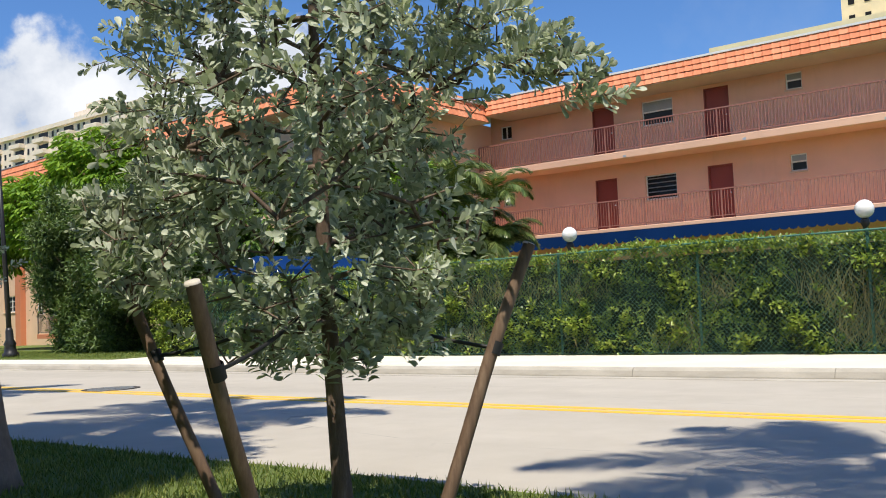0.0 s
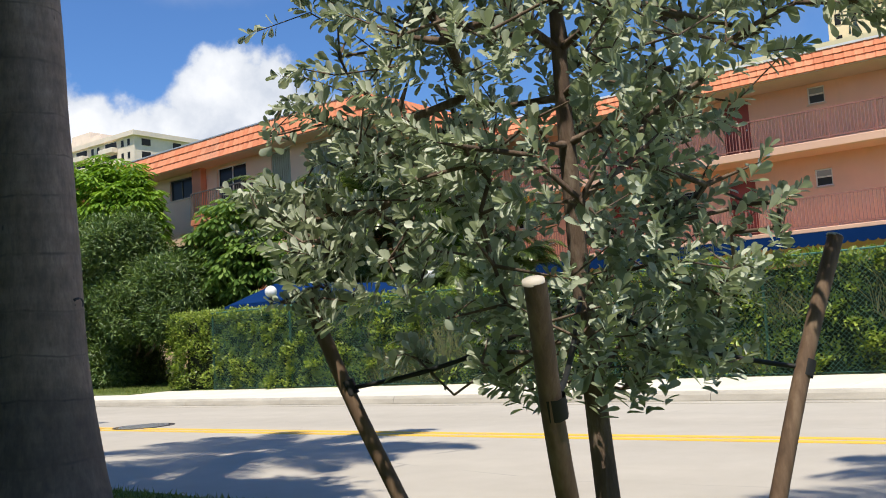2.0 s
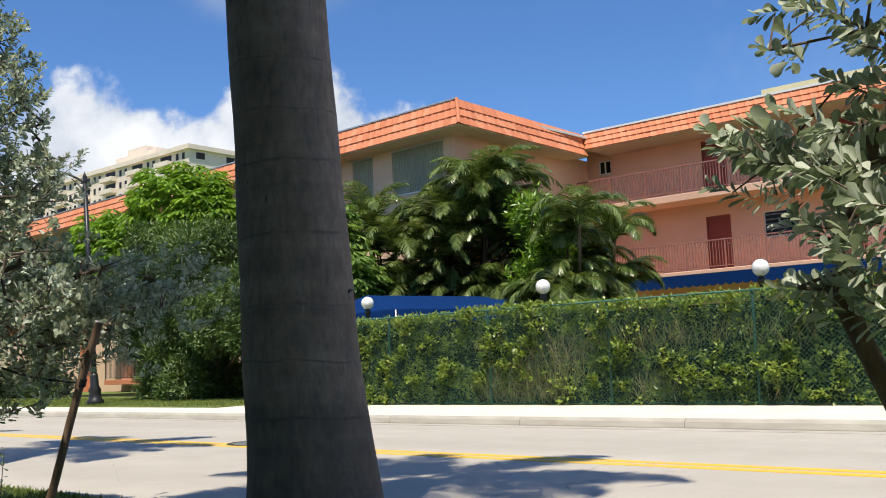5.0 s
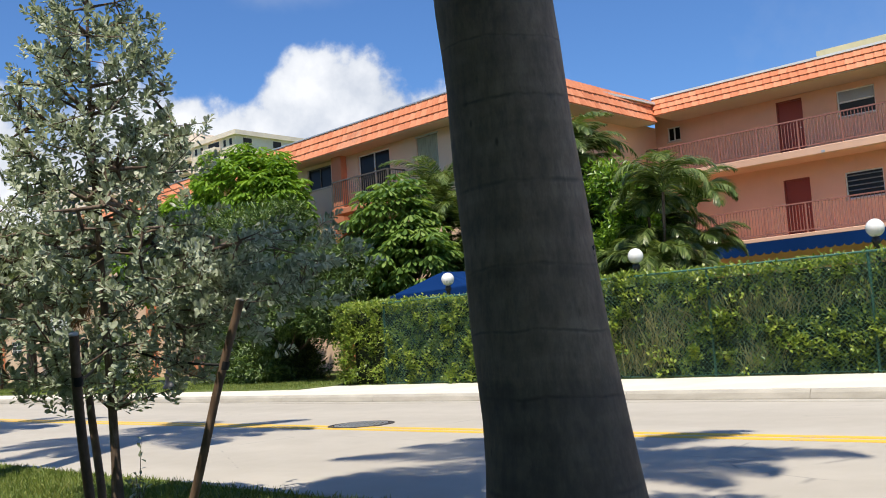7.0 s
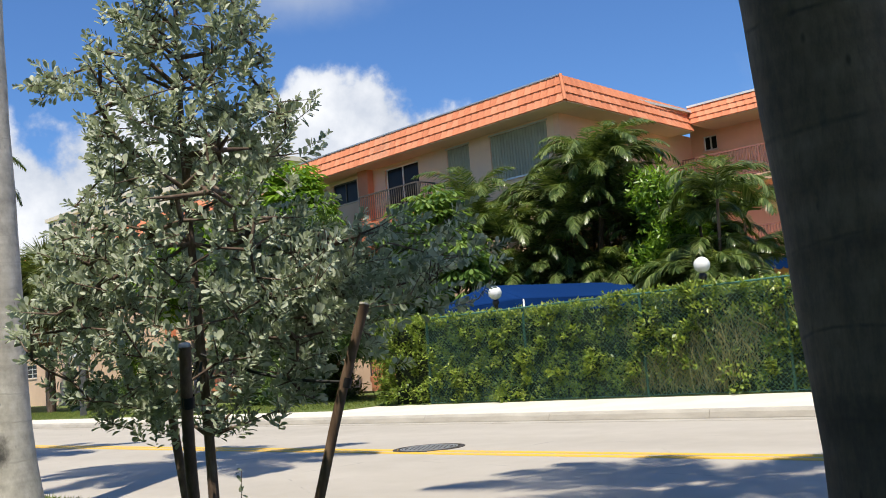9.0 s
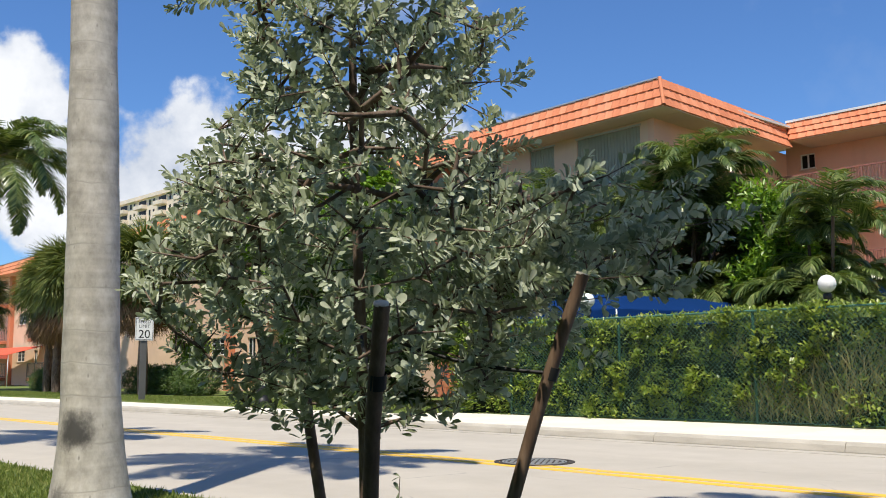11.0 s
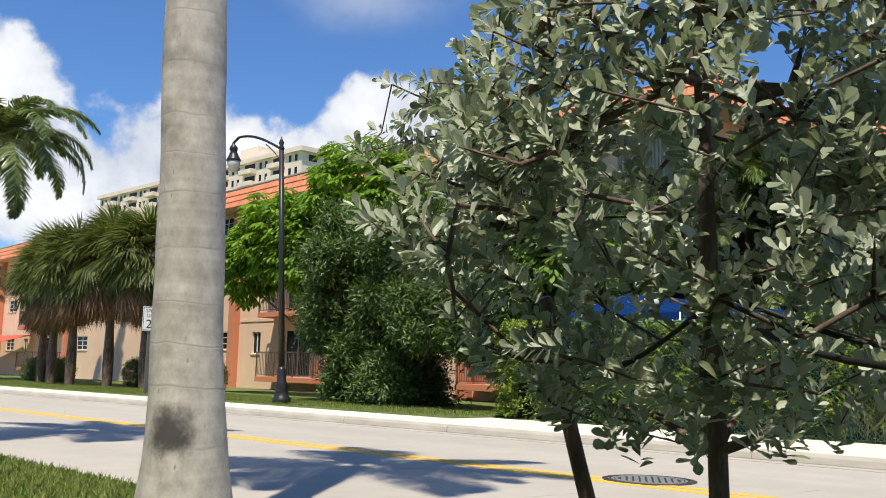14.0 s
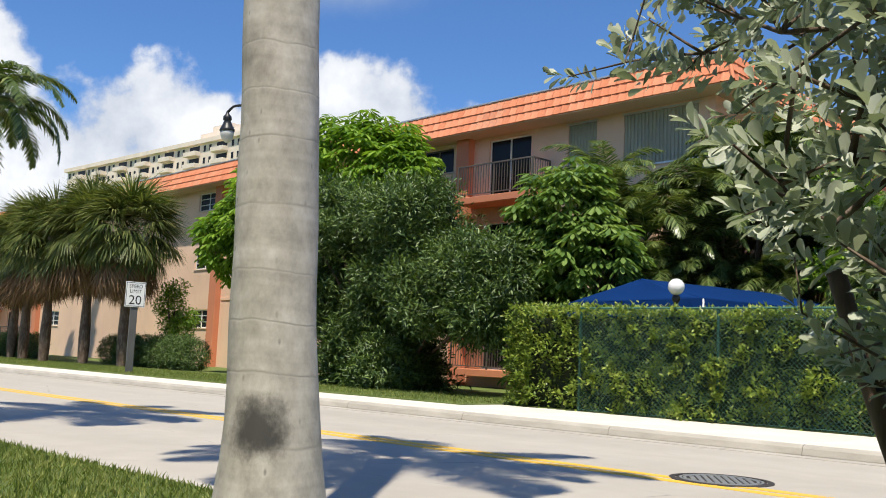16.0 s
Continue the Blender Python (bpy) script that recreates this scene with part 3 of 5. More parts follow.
def window(x0, x1, z0, z1, y, style="slide", frame=None):
    """A framed window in a hole of the wall at y."""
    fr, dp = 0.045, 0.06
    yy = y + 0.07
    ob = part("window", boxes((x0, x1, yy, yy + dp, z0, z0 + fr), (x0, x1, yy, yy + dp, z1 - fr, z1), (x0, x0 + fr, yy, yy + dp, z0 + fr, z1 - fr), (x1 - fr, x1, yy, yy + dp, z0 + fr, z1 - fr)), frame or M["white"], bld)
    part("sill", boxes((x0 - 0.04, x1 + 0.04, y - 0.04, y + 0.06, z0 - 0.06, z0 - 0.003), bevel=0.008), M["soffit"], ob)
    part("pane", boxes((x0 + fr, x1 - fr, yy + 0.025, yy + 0.035, z0 + fr, z1 - fr)), M["glass"], ob)
    if style == "louvre":
        n = max(3, int((z1 - z0) / 0.16))
        for i in range(n):
            c = z0 + fr + (i + 0.5) * (z1 - z0 - 2 * fr) / n
            bm = boxes((x0 + fr, x1 - fr, yy - 0.05, yy + 0.02, c - 0.004, c + 0.004))
            bmesh.ops.rotate(bm, cent=(0, yy, c), matrix=Matrix.Rotation(radians(35), 3, "X"), verts=bm.verts[:])
            part("louvre", bm, M["louvre"], ob)
    elif style == "half":
        zc = z0 + (z1 - z0) * 0.55
        part("sash_bar", boxes((x0 + fr, x1 - fr, yy - 0.01, yy + 0.022, zc - 0.025, zc + 0.025)), M["white"], ob)
        part("upper_screen", boxes((x0 + fr, x1 - fr, yy + 0.004, yy + 0.012, zc + 0.026, z1 - fr)), M["louvre"], ob)
    else:
        xc = (x0 + x1) / 2
        part("mullion", boxes((xc - 0.025, xc + 0.025, yy - 0.01, yy + 0.024, z0 + fr, z1 - fr)), frame or M["white"], ob)
        if style == "grid":
            for k in (1, 2):
                zc = z0 + (z1 - z0) * k / 3
                part("glazing_bar", boxes((x0 + fr, x1 - fr, yy - 0.008, yy + 0.02, zc - 0.015, zc + 0.015)), frame or M["white"], ob)


def door(x0, x1, z0, z1, y):
    ob = part("door", boxes((x0 + 0.05, x1 - 0.05, y + 0.06, y + 0.105, z0, z1 - 0.05)), M["door"], bld, "plain oxblood-red flush door")
    part("door_frame", boxes((x0, x0 + 0.05, y - 0.012, y + 0.12, z0, z1), (x1 - 0.05, x1, y - 0.012, y + 0.12, z0, z1), (x0 + 0.05, x1 - 0.05, y - 0.012, y + 0.12, z1 - 0.05, z1)), M["door"], ob)
    part("knob", lathe(x1 - 0.13, y + 0.03, [(0.012, z0 + 0.97), (0.03, z0 + 0.985), (0.03, z0 + 1.015), (0.012, z0 + 1.03)], 10), M["alu"], ob)


BAR = {}


def railing(x0, x1, y, z, high, material, gap=0.115, post=1.45, along="x"):
    """A bar railing on a slab: posts, rails and, bay by bay, the balusters."""
    def bx(a, b, c, d, e, f):
        return (a, b, c, d, e, f) if along == "x" else (c, d, a, b, e, f)
    ob = part("railing", boxes(bx(x0, x1, y - 0.025, y + 0.025, z + high - 0.045, z + high)), material, bld)
    part("bottom_rail", boxes(bx(x0, x1, y - 0.015, y + 0.015, z + 0.08, z + 0.11)), material, ob)
    n = max(1, round((x1 - x0) / post))
    w = (x1 - x0) / n
    for i in range(n + 1):
        xp = x0 + i * w
        part("post", boxes(bx(xp - 0.022, xp + 0.022, y - 0.022, y + 0.022, z, z + high - 0.046)), material, ob)
    for i in range(n):
        m = max(2, round(w / gap))
        for k in range(1, m):
            c = x0 + i * w + k * w / m
            if (material, high) not in BAR:
                bar = boxes((-0.009, 0.009, -0.009, 0.009, 0.111, high - 0.046))
                BAR[material, high] = bpy.data.meshes.new("baluster")
                bar.to_mesh(BAR[material, high])
                bar.free()
                BAR[material, high].materials.append(material)
            b = new("baluster", BAR[material, high])
            b.parent = ob
            b.location = Vector((c, y, z) if along == "x" else (y, c, z)) - BASE[bld]


# street wing
bld = wing
left = -128.0
holes, wins = [], []
# pilaster; then along from it: balcony door, window, balcony
BAYS = [(-43.5, (1.0, 2.87), (-2.30, -0.72), (0.42, 3.75)), (-59.6, (4.3, 6.3), (-2.30, -0.5), (3.45, 7.9)),
        (-81.0, (-5.4, -3.4), (1.4, 3.2), (-7.0, -0.6)), (-94.7, (-5.4, -3.4), (1.4, 3.2), (-6.6, -0.6)), (-110.0, (1.0, 3.0), (-2.3, -0.7), (0.4, 4.2))]
for k, (p, dr, wn, bl) in enumerate(BAYS):
    for f, z in enumerate(FLOOR[:3]):
        bal = (p + dr[0], p + dr[1], z + 0.02, z + 2.07)
        holes.append(bal)
        wins.append((*bal, "slide", M["white"]))
        side = (p + wn[0], p + wn[1], z + 1.20, z + 2.06)
        holes.append(side)
        wins.append((*side, "slide", M["rail_dark"]) if k == 0 else (*side, "grid", M["white"]))
        slim = (p + (1.5 if k == 1 else -8.4), p + (2.25 if k == 1 else -7.6), z + 1.0, z + 2.0)
        holes.append(slim)
        wins.append((*slim, "slide", M["white"]))
    if k == 0:
        holes += [(-37.0, -34.5, 6.9, 8.45), (-39.1, -38.0, 6.75, 8.45)]
part("wall", pierced(left, CX - 0.25, 0.0, 8.75, holes, FY), M["peach"], bld, "peach stucco street wall")
bld = court
part("wall", boxes((CX - 0.22, CX, FY + 0.021, WY + 6, 0.0, 8.75)), M["pink"], bld, "salmon stucco end wall")
bld = wing
part("wall", boxes((left, CX - 0.43, FY + 3.2, FY + 3.3, 0.0, 8.7)), M["pink"], bld)
for z in (0.5, 3.22, 6.06, 8.5):
    part("floor_slab", boxes((left, CX - 0.43, FY + 0.23, FY + 3.19, z, z + 0.15)), M["soffit"], bld)
for w in wins:
    window(*w[:4], FY, w[4], w[5])


def shutter(x0, x1, z0, z1, y):
    ob = part("storm_shutter", boxes((x0, x1, y + 0.05, y + 0.09, z0, z1)), M["shutter"], bld, "closed grey-green corrugated storm shutter")
    n = int((x1 - x0) / 0.12)
    part("ribs", boxes(*[(x0 + (i + 0.25) * (x1 - x0) / n, x0 + (i + 0.75) * (x1 - x0) / n, y + 0.015, y + 0.052, z0, z1) for i in range(n)], bevel=0.01), M["shutter"], ob)
    for zz in (z1, z0 - 0.05):
        part("track", boxes((x0 - 0.04, x1 + 0.04, y - 0.03, y + 0.04, zz, zz + 0.05)), M["alu"], ob)


shutter(-37.0, -34.5, 6.9, 8.45, FY)
shutter(-39.1, -38.0, 6.75, 8.45, FY)
for p, dr, wn, bl in BAYS:
    part("pilaster", boxes((p - 0.30, p + 0.30, FY - 0.30, FY - 0.003, 0.0, 8.58), bevel=0.015), M["orange"], bld, "full-height orange stucco pilaster")
    for f, z in enumerate(FLOOR[:3]):
        d = 0.93
        x0, x1 = p + bl[0], p + bl[1]
        part("balcony_slab", boxes((x0, x1, FY - d, FY - 0.003, z - 0.22, z), bevel=0.01), M["orange"], bld, "orange-edged balcony slab")
        railing(x0 + 0.03, x1 - 0.03, FY - d + 0.05, z, 1.07, M["rail_dark"], 0.12, 1.5)
        railing(FY - d + 0.10, FY - 0.02, x1 - 0.05, z, 1.07, M["rail_dark"], 0.12, 1.5, "y")
for z in (3.25, 6.09):
    part("belt_course", boxes((-59.2, -44.0, FY - 0.03, FY - 0.003, z - 0.02, z + 0.10)), M["peach"], bld)
bld = court
part("wall_vent", boxes((-33.9 + 0.002, -33.88, 17.5, 17.95, 8.25, 8.37)), M["black"], bld)

# courtyard wing
R1 = -12.0
dh, items = [], []
for f, z in enumerate((WALK[0] - 0.01, WALK[1])):
    k = 0.0
    for rep in range(4):
        o = rep * 13.4
        for a, b in ((-29.05, -28.13), (-24.49, -23.57)):
            dh.append((a + o, b + o, z, z + 2.03))
            items.append(("door", *dh[-1]))
        dh.append((-26.95 + o, -25.7 + o, z + 1.05, z + 1.97))
        items.append(("louvre" if f == 0 else "half", *dh[-1]))
        dh.append((-21.56 + o, -21.0 + o, z + 1.48, z + 2.06))
        items.append(("half", *dh[-1]))
    dh.append((-33.4, -32.85, z + 1.45, z + 2.0))
    items.append(("slide", *dh[-1]))
dh = [h for h in dh if h[1] < R1 - 0.5]
items = [i for i in items if i[2] < R1 - 0.5]
part("wall", pierced(CX + 0.002, R1, 0.0, 9.30, dh, WY), M["pink"], bld, "salmon stucco courtyard wall")
part("wall", boxes((CX + 0.01, R1, WY + 3.0, WY + 3.1, 0, 9.3)), M["pink"], bld)
for z in (3.7, 6.4, 9.1):
    part("floor_slab", boxes((CX + 0.01, R1, WY + 0.23, WY + 2.99, z, z + 0.12)), M["soffit"], bld)
for kind, *h in items:
    if h[1] > R1:
        continue
    if kind == "door":
        door(*h, WY)
    else:
        window(*h, WY, kind)
for z, th in ((3.87, 0.14), (6.66, 0.26)):
    part("walkway_slab", boxes((CX + 0.01, R1, RY - 0.08, WY - 0.003, z - th, z), bevel=0.015), M["pink"], bld, "pink walkway slab edge")
    railing(CX + 0.25, R1, RY, z, 1.03, M["rail_pink"], 0.115, 1.45)
for x in np.arange(-31.6, R1, 4.47):
    part("downpipe_bracket", boxes((x, x + 0.12, RY - 0.10, RY - 0.081, 6.42, 6.5)), M["alu"], bld)
# blue valance with a scalloped hem under the lower walkway
bm = bmesh.new()
n = int((R1 - CX - 1) / 0.3)
for i in range(n):
    a, b = CX + 0.6 + i * 0.3, CX + 0.9 + i * 0.3
    pts = [(a, 3.725), (a, 3.37), (a + 0.05, 3.31), (a + 0.15, 3.285), (a + 0.25, 3.31), (b, 3.37), (b, 3.725)]
    fr = [bm.verts.new((x, RY - 0.14, z)) for x, z in pts]
    bk = [bm.verts.new((x, RY - 0.12, z)) for x, z in pts]
    bm.faces.new(fr)
    bm.faces.new(bk[::-1])
    for p, q in zip(range(len(pts)), [*range(1, len(pts)), 0]):
        bm.faces.new((fr[p], bk[p], bk[q], fr[q]))
bmesh.ops.remove_doubles(bm, verts=bm.verts[:], dist=0.002)
bmesh.ops.recalc_face_normals(bm, faces=bm.faces[:])
part("valance", bm, M["blue"], bld, "royal-blue canvas valance with scalloped hem")

# mansard roof: deck, soffit, sloping face, and courses of tiles
bld = wing
part("soffit", boxes((left, CX + 0.93, EY, FY - 0.002, 8.56, 8.60)), M["soffit"], bld)
bld = court
part("soffit", boxes((CX + 0.002, CX + 0.95, FY + 0.05, 21.85, 8.56, 8.60)), M["soffit"], bld)
part("soffit", boxes((CX + 0.952, R1, 21.85, WY - 0.002, 8.82, 8.86)), M["soffit"], bld)
bld = wing
part("roof_deck", boxes((left, CX + 0.45, EY + 0.35, 25, 9.30, 9.38)), M["roofdeck"], bld)
bld = court
part("roof_deck", boxes((CX - 0.5, CX + 0.60, EY + 0.6, 34, 9.28, 9.36)), M["roofdeck"], bld)
part("roof_deck", boxes((CX + 0.61, R1, 22.2, 34, 9.44, 9.52)), M["roofdeck"], bld)
part("roof_edge", boxes((CX + 0.7, R1, 22.07, 22.24, 9.525, 9.60)), M["white"], bld, "white metal roof edge")
bld = wing
part("roof_edge", boxes((left, CX + 0.60, EY + 0.25, EY + 0.36, 9.515, 9.56)), M["alu"], bld, "grey metal roof edge")


def tile_mesh(w=0.30, h=0.36):
    """One roof tile lying in its plane: x across, y up the slope, z out; a low roll at one side, a thick lower edge."""
    bm = bmesh.new()
    prof = [(0, 0.0), (w * 0.18, 0.016), (w * 0.36, 0.003), (w * 0.62, 0.0), (w - 0.003, 0.003)]
    rows = []
    for yy, lift in ((0.0, 0.042), (h, 0.004)):
        rows.append([bm.verts.new((x, yy, z + lift)) for x, z in prof])
    low = [bm.verts.new((x, 0.0, -0.005)) for x, z in prof]
    for i in range(len(prof) - 1):
        bm.faces.new((rows[0][i], rows[0][i + 1], rows[1][i + 1], rows[1][i]))
        bm.faces.new((low[i], low[i + 1], rows[0][i + 1], rows[0][i]))
    bm.faces.new((low[0], rows[0][0], rows[1][0]))
    bm.faces.new((low[-1], rows[1][-1], rows[0][-1]))
    me = bpy.data.meshes.new("roof_tile")
    bm.to_mesh(me)
    bm.free()
    me.materials.append(M["tile"])
    return me


TILE = tile_mesh()
TV = np.array([v.co[:] for v in TILE.vertices])
TP = [tuple(p.vertices) for p in TILE.polygons]


def mansard(p0, p1, out, z0, z1, inward, near, ends=(0.0, 0.0)):
    """Tiles up a band from p0 to p1 (plan), facing out; near: a stretch along it whose tiles are single pieces;
    ends: how far the band draws in at its two ends on the way up."""
    p0, p1, out = Vector(p0), Vector(p1), Vector(out).normalized()
    run = (p1 - p0)
    length = run.length
    run = run.normalized()
    up = Vector((-out.x * inward, -out.y * inward, z1 - z0))
    slope = up.length
    up = up.normalized()
    nrm = run.cross(up).normalized()
    if nrm.dot(out) < 0:
        nrm = -nrm
    # backing face
    bm = bmesh.new()
    q = [Vector((*p0[:2], z0)), Vector((*p1[:2], z0))]
    q += [q[1] + up * slope - run * ends[1], q[0] + up * slope + run * ends[0]]
    off = nrm * -0.012
    a = [bm.verts.new(v + off) for v in q]
    b = [bm.verts.new(v + off - nrm * 0.10) for v in q]
    bm.faces.new(a)
    bm.faces.new(b[::-1])
    for i in range(4):
        j = (i + 1) % 4
        bm.faces.new((a[i], b[i], b[j], a[j]))
    bmesh.ops.recalc_face_normals(bm, faces=bm.faces[:])
    roof = part("mansard_roof", bm, M["tile"], bld, "terracotta tiled mansard band")
    V, F, k = [], [], 0
    n = int(length / 0.30)
    ch = slope / 3
    for c in range(3):
        a0 = ends[0] * (c + 0.6) / 3
        w = (length - a0 - ends[1] * (c + 0.6) / 3) / n
        for i in range(n):
            org = Vector((*p0[:2], z0)) + run * (a0 + i * w) + up * (c * ch - 0.02) + nrm * random.uniform(0, 0.006)
            m = Matrix((run, up, nrm)).transposed().to_4x4()
            m = Matrix.Translation(org) @ m @ Matrix.Diagonal((w / 0.30, (ch + 0.03) / 0.36, 1, 1)) @ Matrix.Rotation(random.uniform(-0.008, 0.008), 4, "Z")
            if near[0] <= i * w <= near[1]:
                t = new("roof_tile", TILE)
                t.parent = roof
                t.matrix_basis = Matrix.Translation(-BASE[bld]) @ m
            else:
                mm = np.array(m)
                V.append(TV @ mm[:3, :3].T + mm[:3, 3])
                F += [tuple(k + v for v in f) for f in TP]
                k += len(TV)
    if V:
        me = bpy.data.meshes.new("roof_tiles")
        me.from_pydata(np.concatenate(V).tolist(), [], F)
        part("roof_tiles", me, M["tile"], roof, "", "stuff")


bld = wing
mansard((left, EY, 0), (CX + 0.95, EY, 0), (0, -1, 0), 8.60, 9.50, 0.30, (80, 95.2), (0.0, 0.30))
bld = court
mansard((CX + 0.95, EY, 0), (CX + 0.95, 21.85, 0), (1, 0, 0), 8.60, 9.50, 0.30, (0, 8), (0.30, -0.28))
mansard((CX + 0.95, 21.85, 0), (R1, 21.85, 0), (0, -1, 0), 8.86, 9.52, 0.28, (0, 9.0), (-0.28, 0.0))
part("hip_cap", tubes("hip_cap", [(((CX + 0.96, EY - 0.01, 8.60), (CX + 0.65, EY + 0.31, 9.53)), (0.06, 0.055))], 8), M["tile"], bld)
part("roof_unit", boxes((-31.6, -30.8, 25.5, 26.5, 9.52, 10.05), bevel=0.03), M["galv"], bld, "grey rooftop air unit")


# ---- hedge and fence ----
HX0, HX1 = -34.4, 8.0


def hedge_top(x):
    return 2.08 + 0.05 * math.sin(x * 0.9) + 0.06 * noise.noise(Vector((x * 1.7, 3, 0)))


rng = np.random.default_rng(5)
hedge = thing("hedge", (-20, 7.7, 0.15), "tall clipped green hedge growing through a chain-link fence", "hedge")
nc = 14500


def hedge_lump(a, b):
    return noise.noise(Vector((a * 1.7, 0, b * 2.0))) + 0.7 * noise.noise(Vector((a * 4.6, 5, b * 4.6)))


x = HX0 + (HX1 - HX0) * rng.random(nc)
x = x[(x < -10) | (rng.random(nc) < 0.3)]
nc = len(x)
top = np.array([hedge_top(v) for v in x])
side = rng.random(nc)
z = 0.2 + (top - 0.2) * rng.random(nc)
lump = np.array([hedge_lump(a, b) for a, b in zip(x, z)])
y = 7.08 + 0.14 * rng.random(nc) - 0.36 * lump
O = np.tile(np.array([0.0, -0.9, 0.45]), (nc, 1))
up = side > 0.76
y[up] = 6.92 + 1.15 * rng.random(up.sum())
z[up] = top[up] + 0.03 * rng.random(up.sum()) + 0.06 * lump[up]
O[up] = (0, -0.2, 1)
end = (side > 0.72) & ~up
x[end] = HX0 + 0.12 - 0.14 * lump[end]
y[end] = 6.95 + 1.1 * rng.random(end.sum())
O[end] = (-0.9, -0.2, 0.4)
# sparse, dry stretches low down towards the far end
dry = np.array([noise.noise(Vector((a * 0.55, 9, b * 0.8))) for a, b in zip(x, z)])
gap = np.array([noise.noise(Vector((a * 5.5, c * 5.5, b * 6.5))) for a, b, c in zip(x, z, y)])
ok = (((gap > -0.17) & ((lump > -0.30) | up)) | (rng.random(nc) < 0.16)) & ~((x > -27.0) & (dry > 0.05) & (z < 1.75) & ~up) | (rng.random(nc) < 0.25)
P, O = np.stack([x, y, z], 1)[ok], O[ok]
nc = len(P)
k = 9
n = nc * k
Pl = np.repeat(P, k, 0) + rng.normal(size=(n, 3)) * np.array([0.05, 0.035, 0.045])
Pl[:, 2] = np.maximum(Pl[:, 2], 0.19)
D = np.repeat(O, k, 0) * 0.75 + unit(n, rng) * 0.8
U = np.repeat(O, k, 0) * 0.35 + unit(n, rng) * 0.3 + np.array([0.2, -0.2, 1.0])
part("foliage", leaves("foliage", Pl, D, U, 0.065 + 0.06 * rng.random(n), 0.036 + 0.028 * rng.random(n), LANCE), M["l_hedge"], hedge, "small glossy green leaves", "stuff")
m = 9000
xs = -27.5 + 20 * rng.random(m)
zs = 0.18 + 1.2 * rng.random(m) ** 1.3
ok = np.array([noise.noise(Vector((a * 0.55, 9, b * 0.8))) for a, b in zip(xs, zs)]) > -0.05
d = np.stack([rng.normal(size=m) * 0.45, -0.1 + rng.normal(size=m) * 0.2, 0.5 + rng.random(m)], 1)
part("dry_grass", leaves("dry_grass", np.stack([xs, 7.05 + 0.3 * rng.random(m), zs], 1)[ok], d[ok], unit(m, rng)[ok], (0.25 + 0.45 * rng.random(m))[ok], (0.008 + 0.012 * rng.random(m))[ok], STRAP), M["l_dry"], hedge, "tangled dry grass and bare stems", "stuff")
# plain dark box: the shade between the leaves put in as colour
part("core", boxes((HX0 + 0.35, HX1, 7.34, 7.95, 0.12, 1.97)), plain("hedge_shade", (0.02, 0.03, 0.012), 0.95, 0.5, scale=9.0, bump=0.6), hedge, "dark box standing in for shade inside the hedge")

fence = thing("chain_link_fence", (-20, 7.0, 0.15), "green vinyl chain-link fence along the footway", "fence")
FX0, FX1 = -32.6, 8.0
for i, x in enumerate(np.arange(FX0, FX1, 2.9)):
    part("post", lathe(x, 7.06, [(0.024, 0.12), (0.028, 2.15), (0.01, 2.19)], 8), M["fence_post"], fence)
part("top_rail", tubes("top_rail", [(((FX0, 7.02, 2.15), (FX1, 7.02, 2.16)), (0.019, 0.019))], 8), M["fence"], fence)
part("tension_wire", tubes("tension_wire", [(((FX0, 7.0, 0.2), (FX1, 7.0, 0.2)), (0.004, 0.004))], 4), M["fence"], fence)
wires = []
h, cell = 1.97, 0.085
for k in np.arange(FX0 - h, FX1, cell):
    a, b = max(k, FX0), min(k + h, FX1)
    if b - a > 0.05:
        wires.append((((a, 6.985, 0.17 + (a - k)), (b, 6.985, 0.17 + (b - k))), (0.0034, 0.0034)))
        wires.append((((a, 6.990, 0.17 + h - (a - k)), (b, 6.990, 0.17 + h - (b - k))), (0.0034, 0.0034)))
part("wire_mesh", tubes("wire_mesh", wires, 3), M["fence"], fence, "diamond wire mesh", "stuff")


# ---- lamps, canopy, sign ----
def globe_lamp(x, y, ztop, r=0.155):
    e = thing("globe_lamp", (x, y, 0.15), "white globe garden lamp on a black post behind the hedge", "lamp", "globe lamps behind the hedge")
    part("post", lathe(x, y, [(0.09, 0.15), (0.09, 0.22), (0.045, 0.27), (0.045, ztop - 0.45), (0.075, ztop - 0.40), (0.075, ztop - 0.34), (0.05, ztop - 2 * r)], 12), M["black"], e)
    part("globe", lathe(x, y, [(max(0.01, r * math.sin(math.pi * i / 14)), ztop - r - r * math.cos(math.pi * i / 14)) for i in range(15)], 22), M["globe"], e)


for gx, gy, gz in ((-30.76, 7.46, 2.735), (-25.55, 7.35, 2.725), (-21.0, 7.55, 2.72), (-15.3, 7.4, 2.68), (-9.8, 7.4, 2.68)):
    globe_lamp(gx, gy, gz)


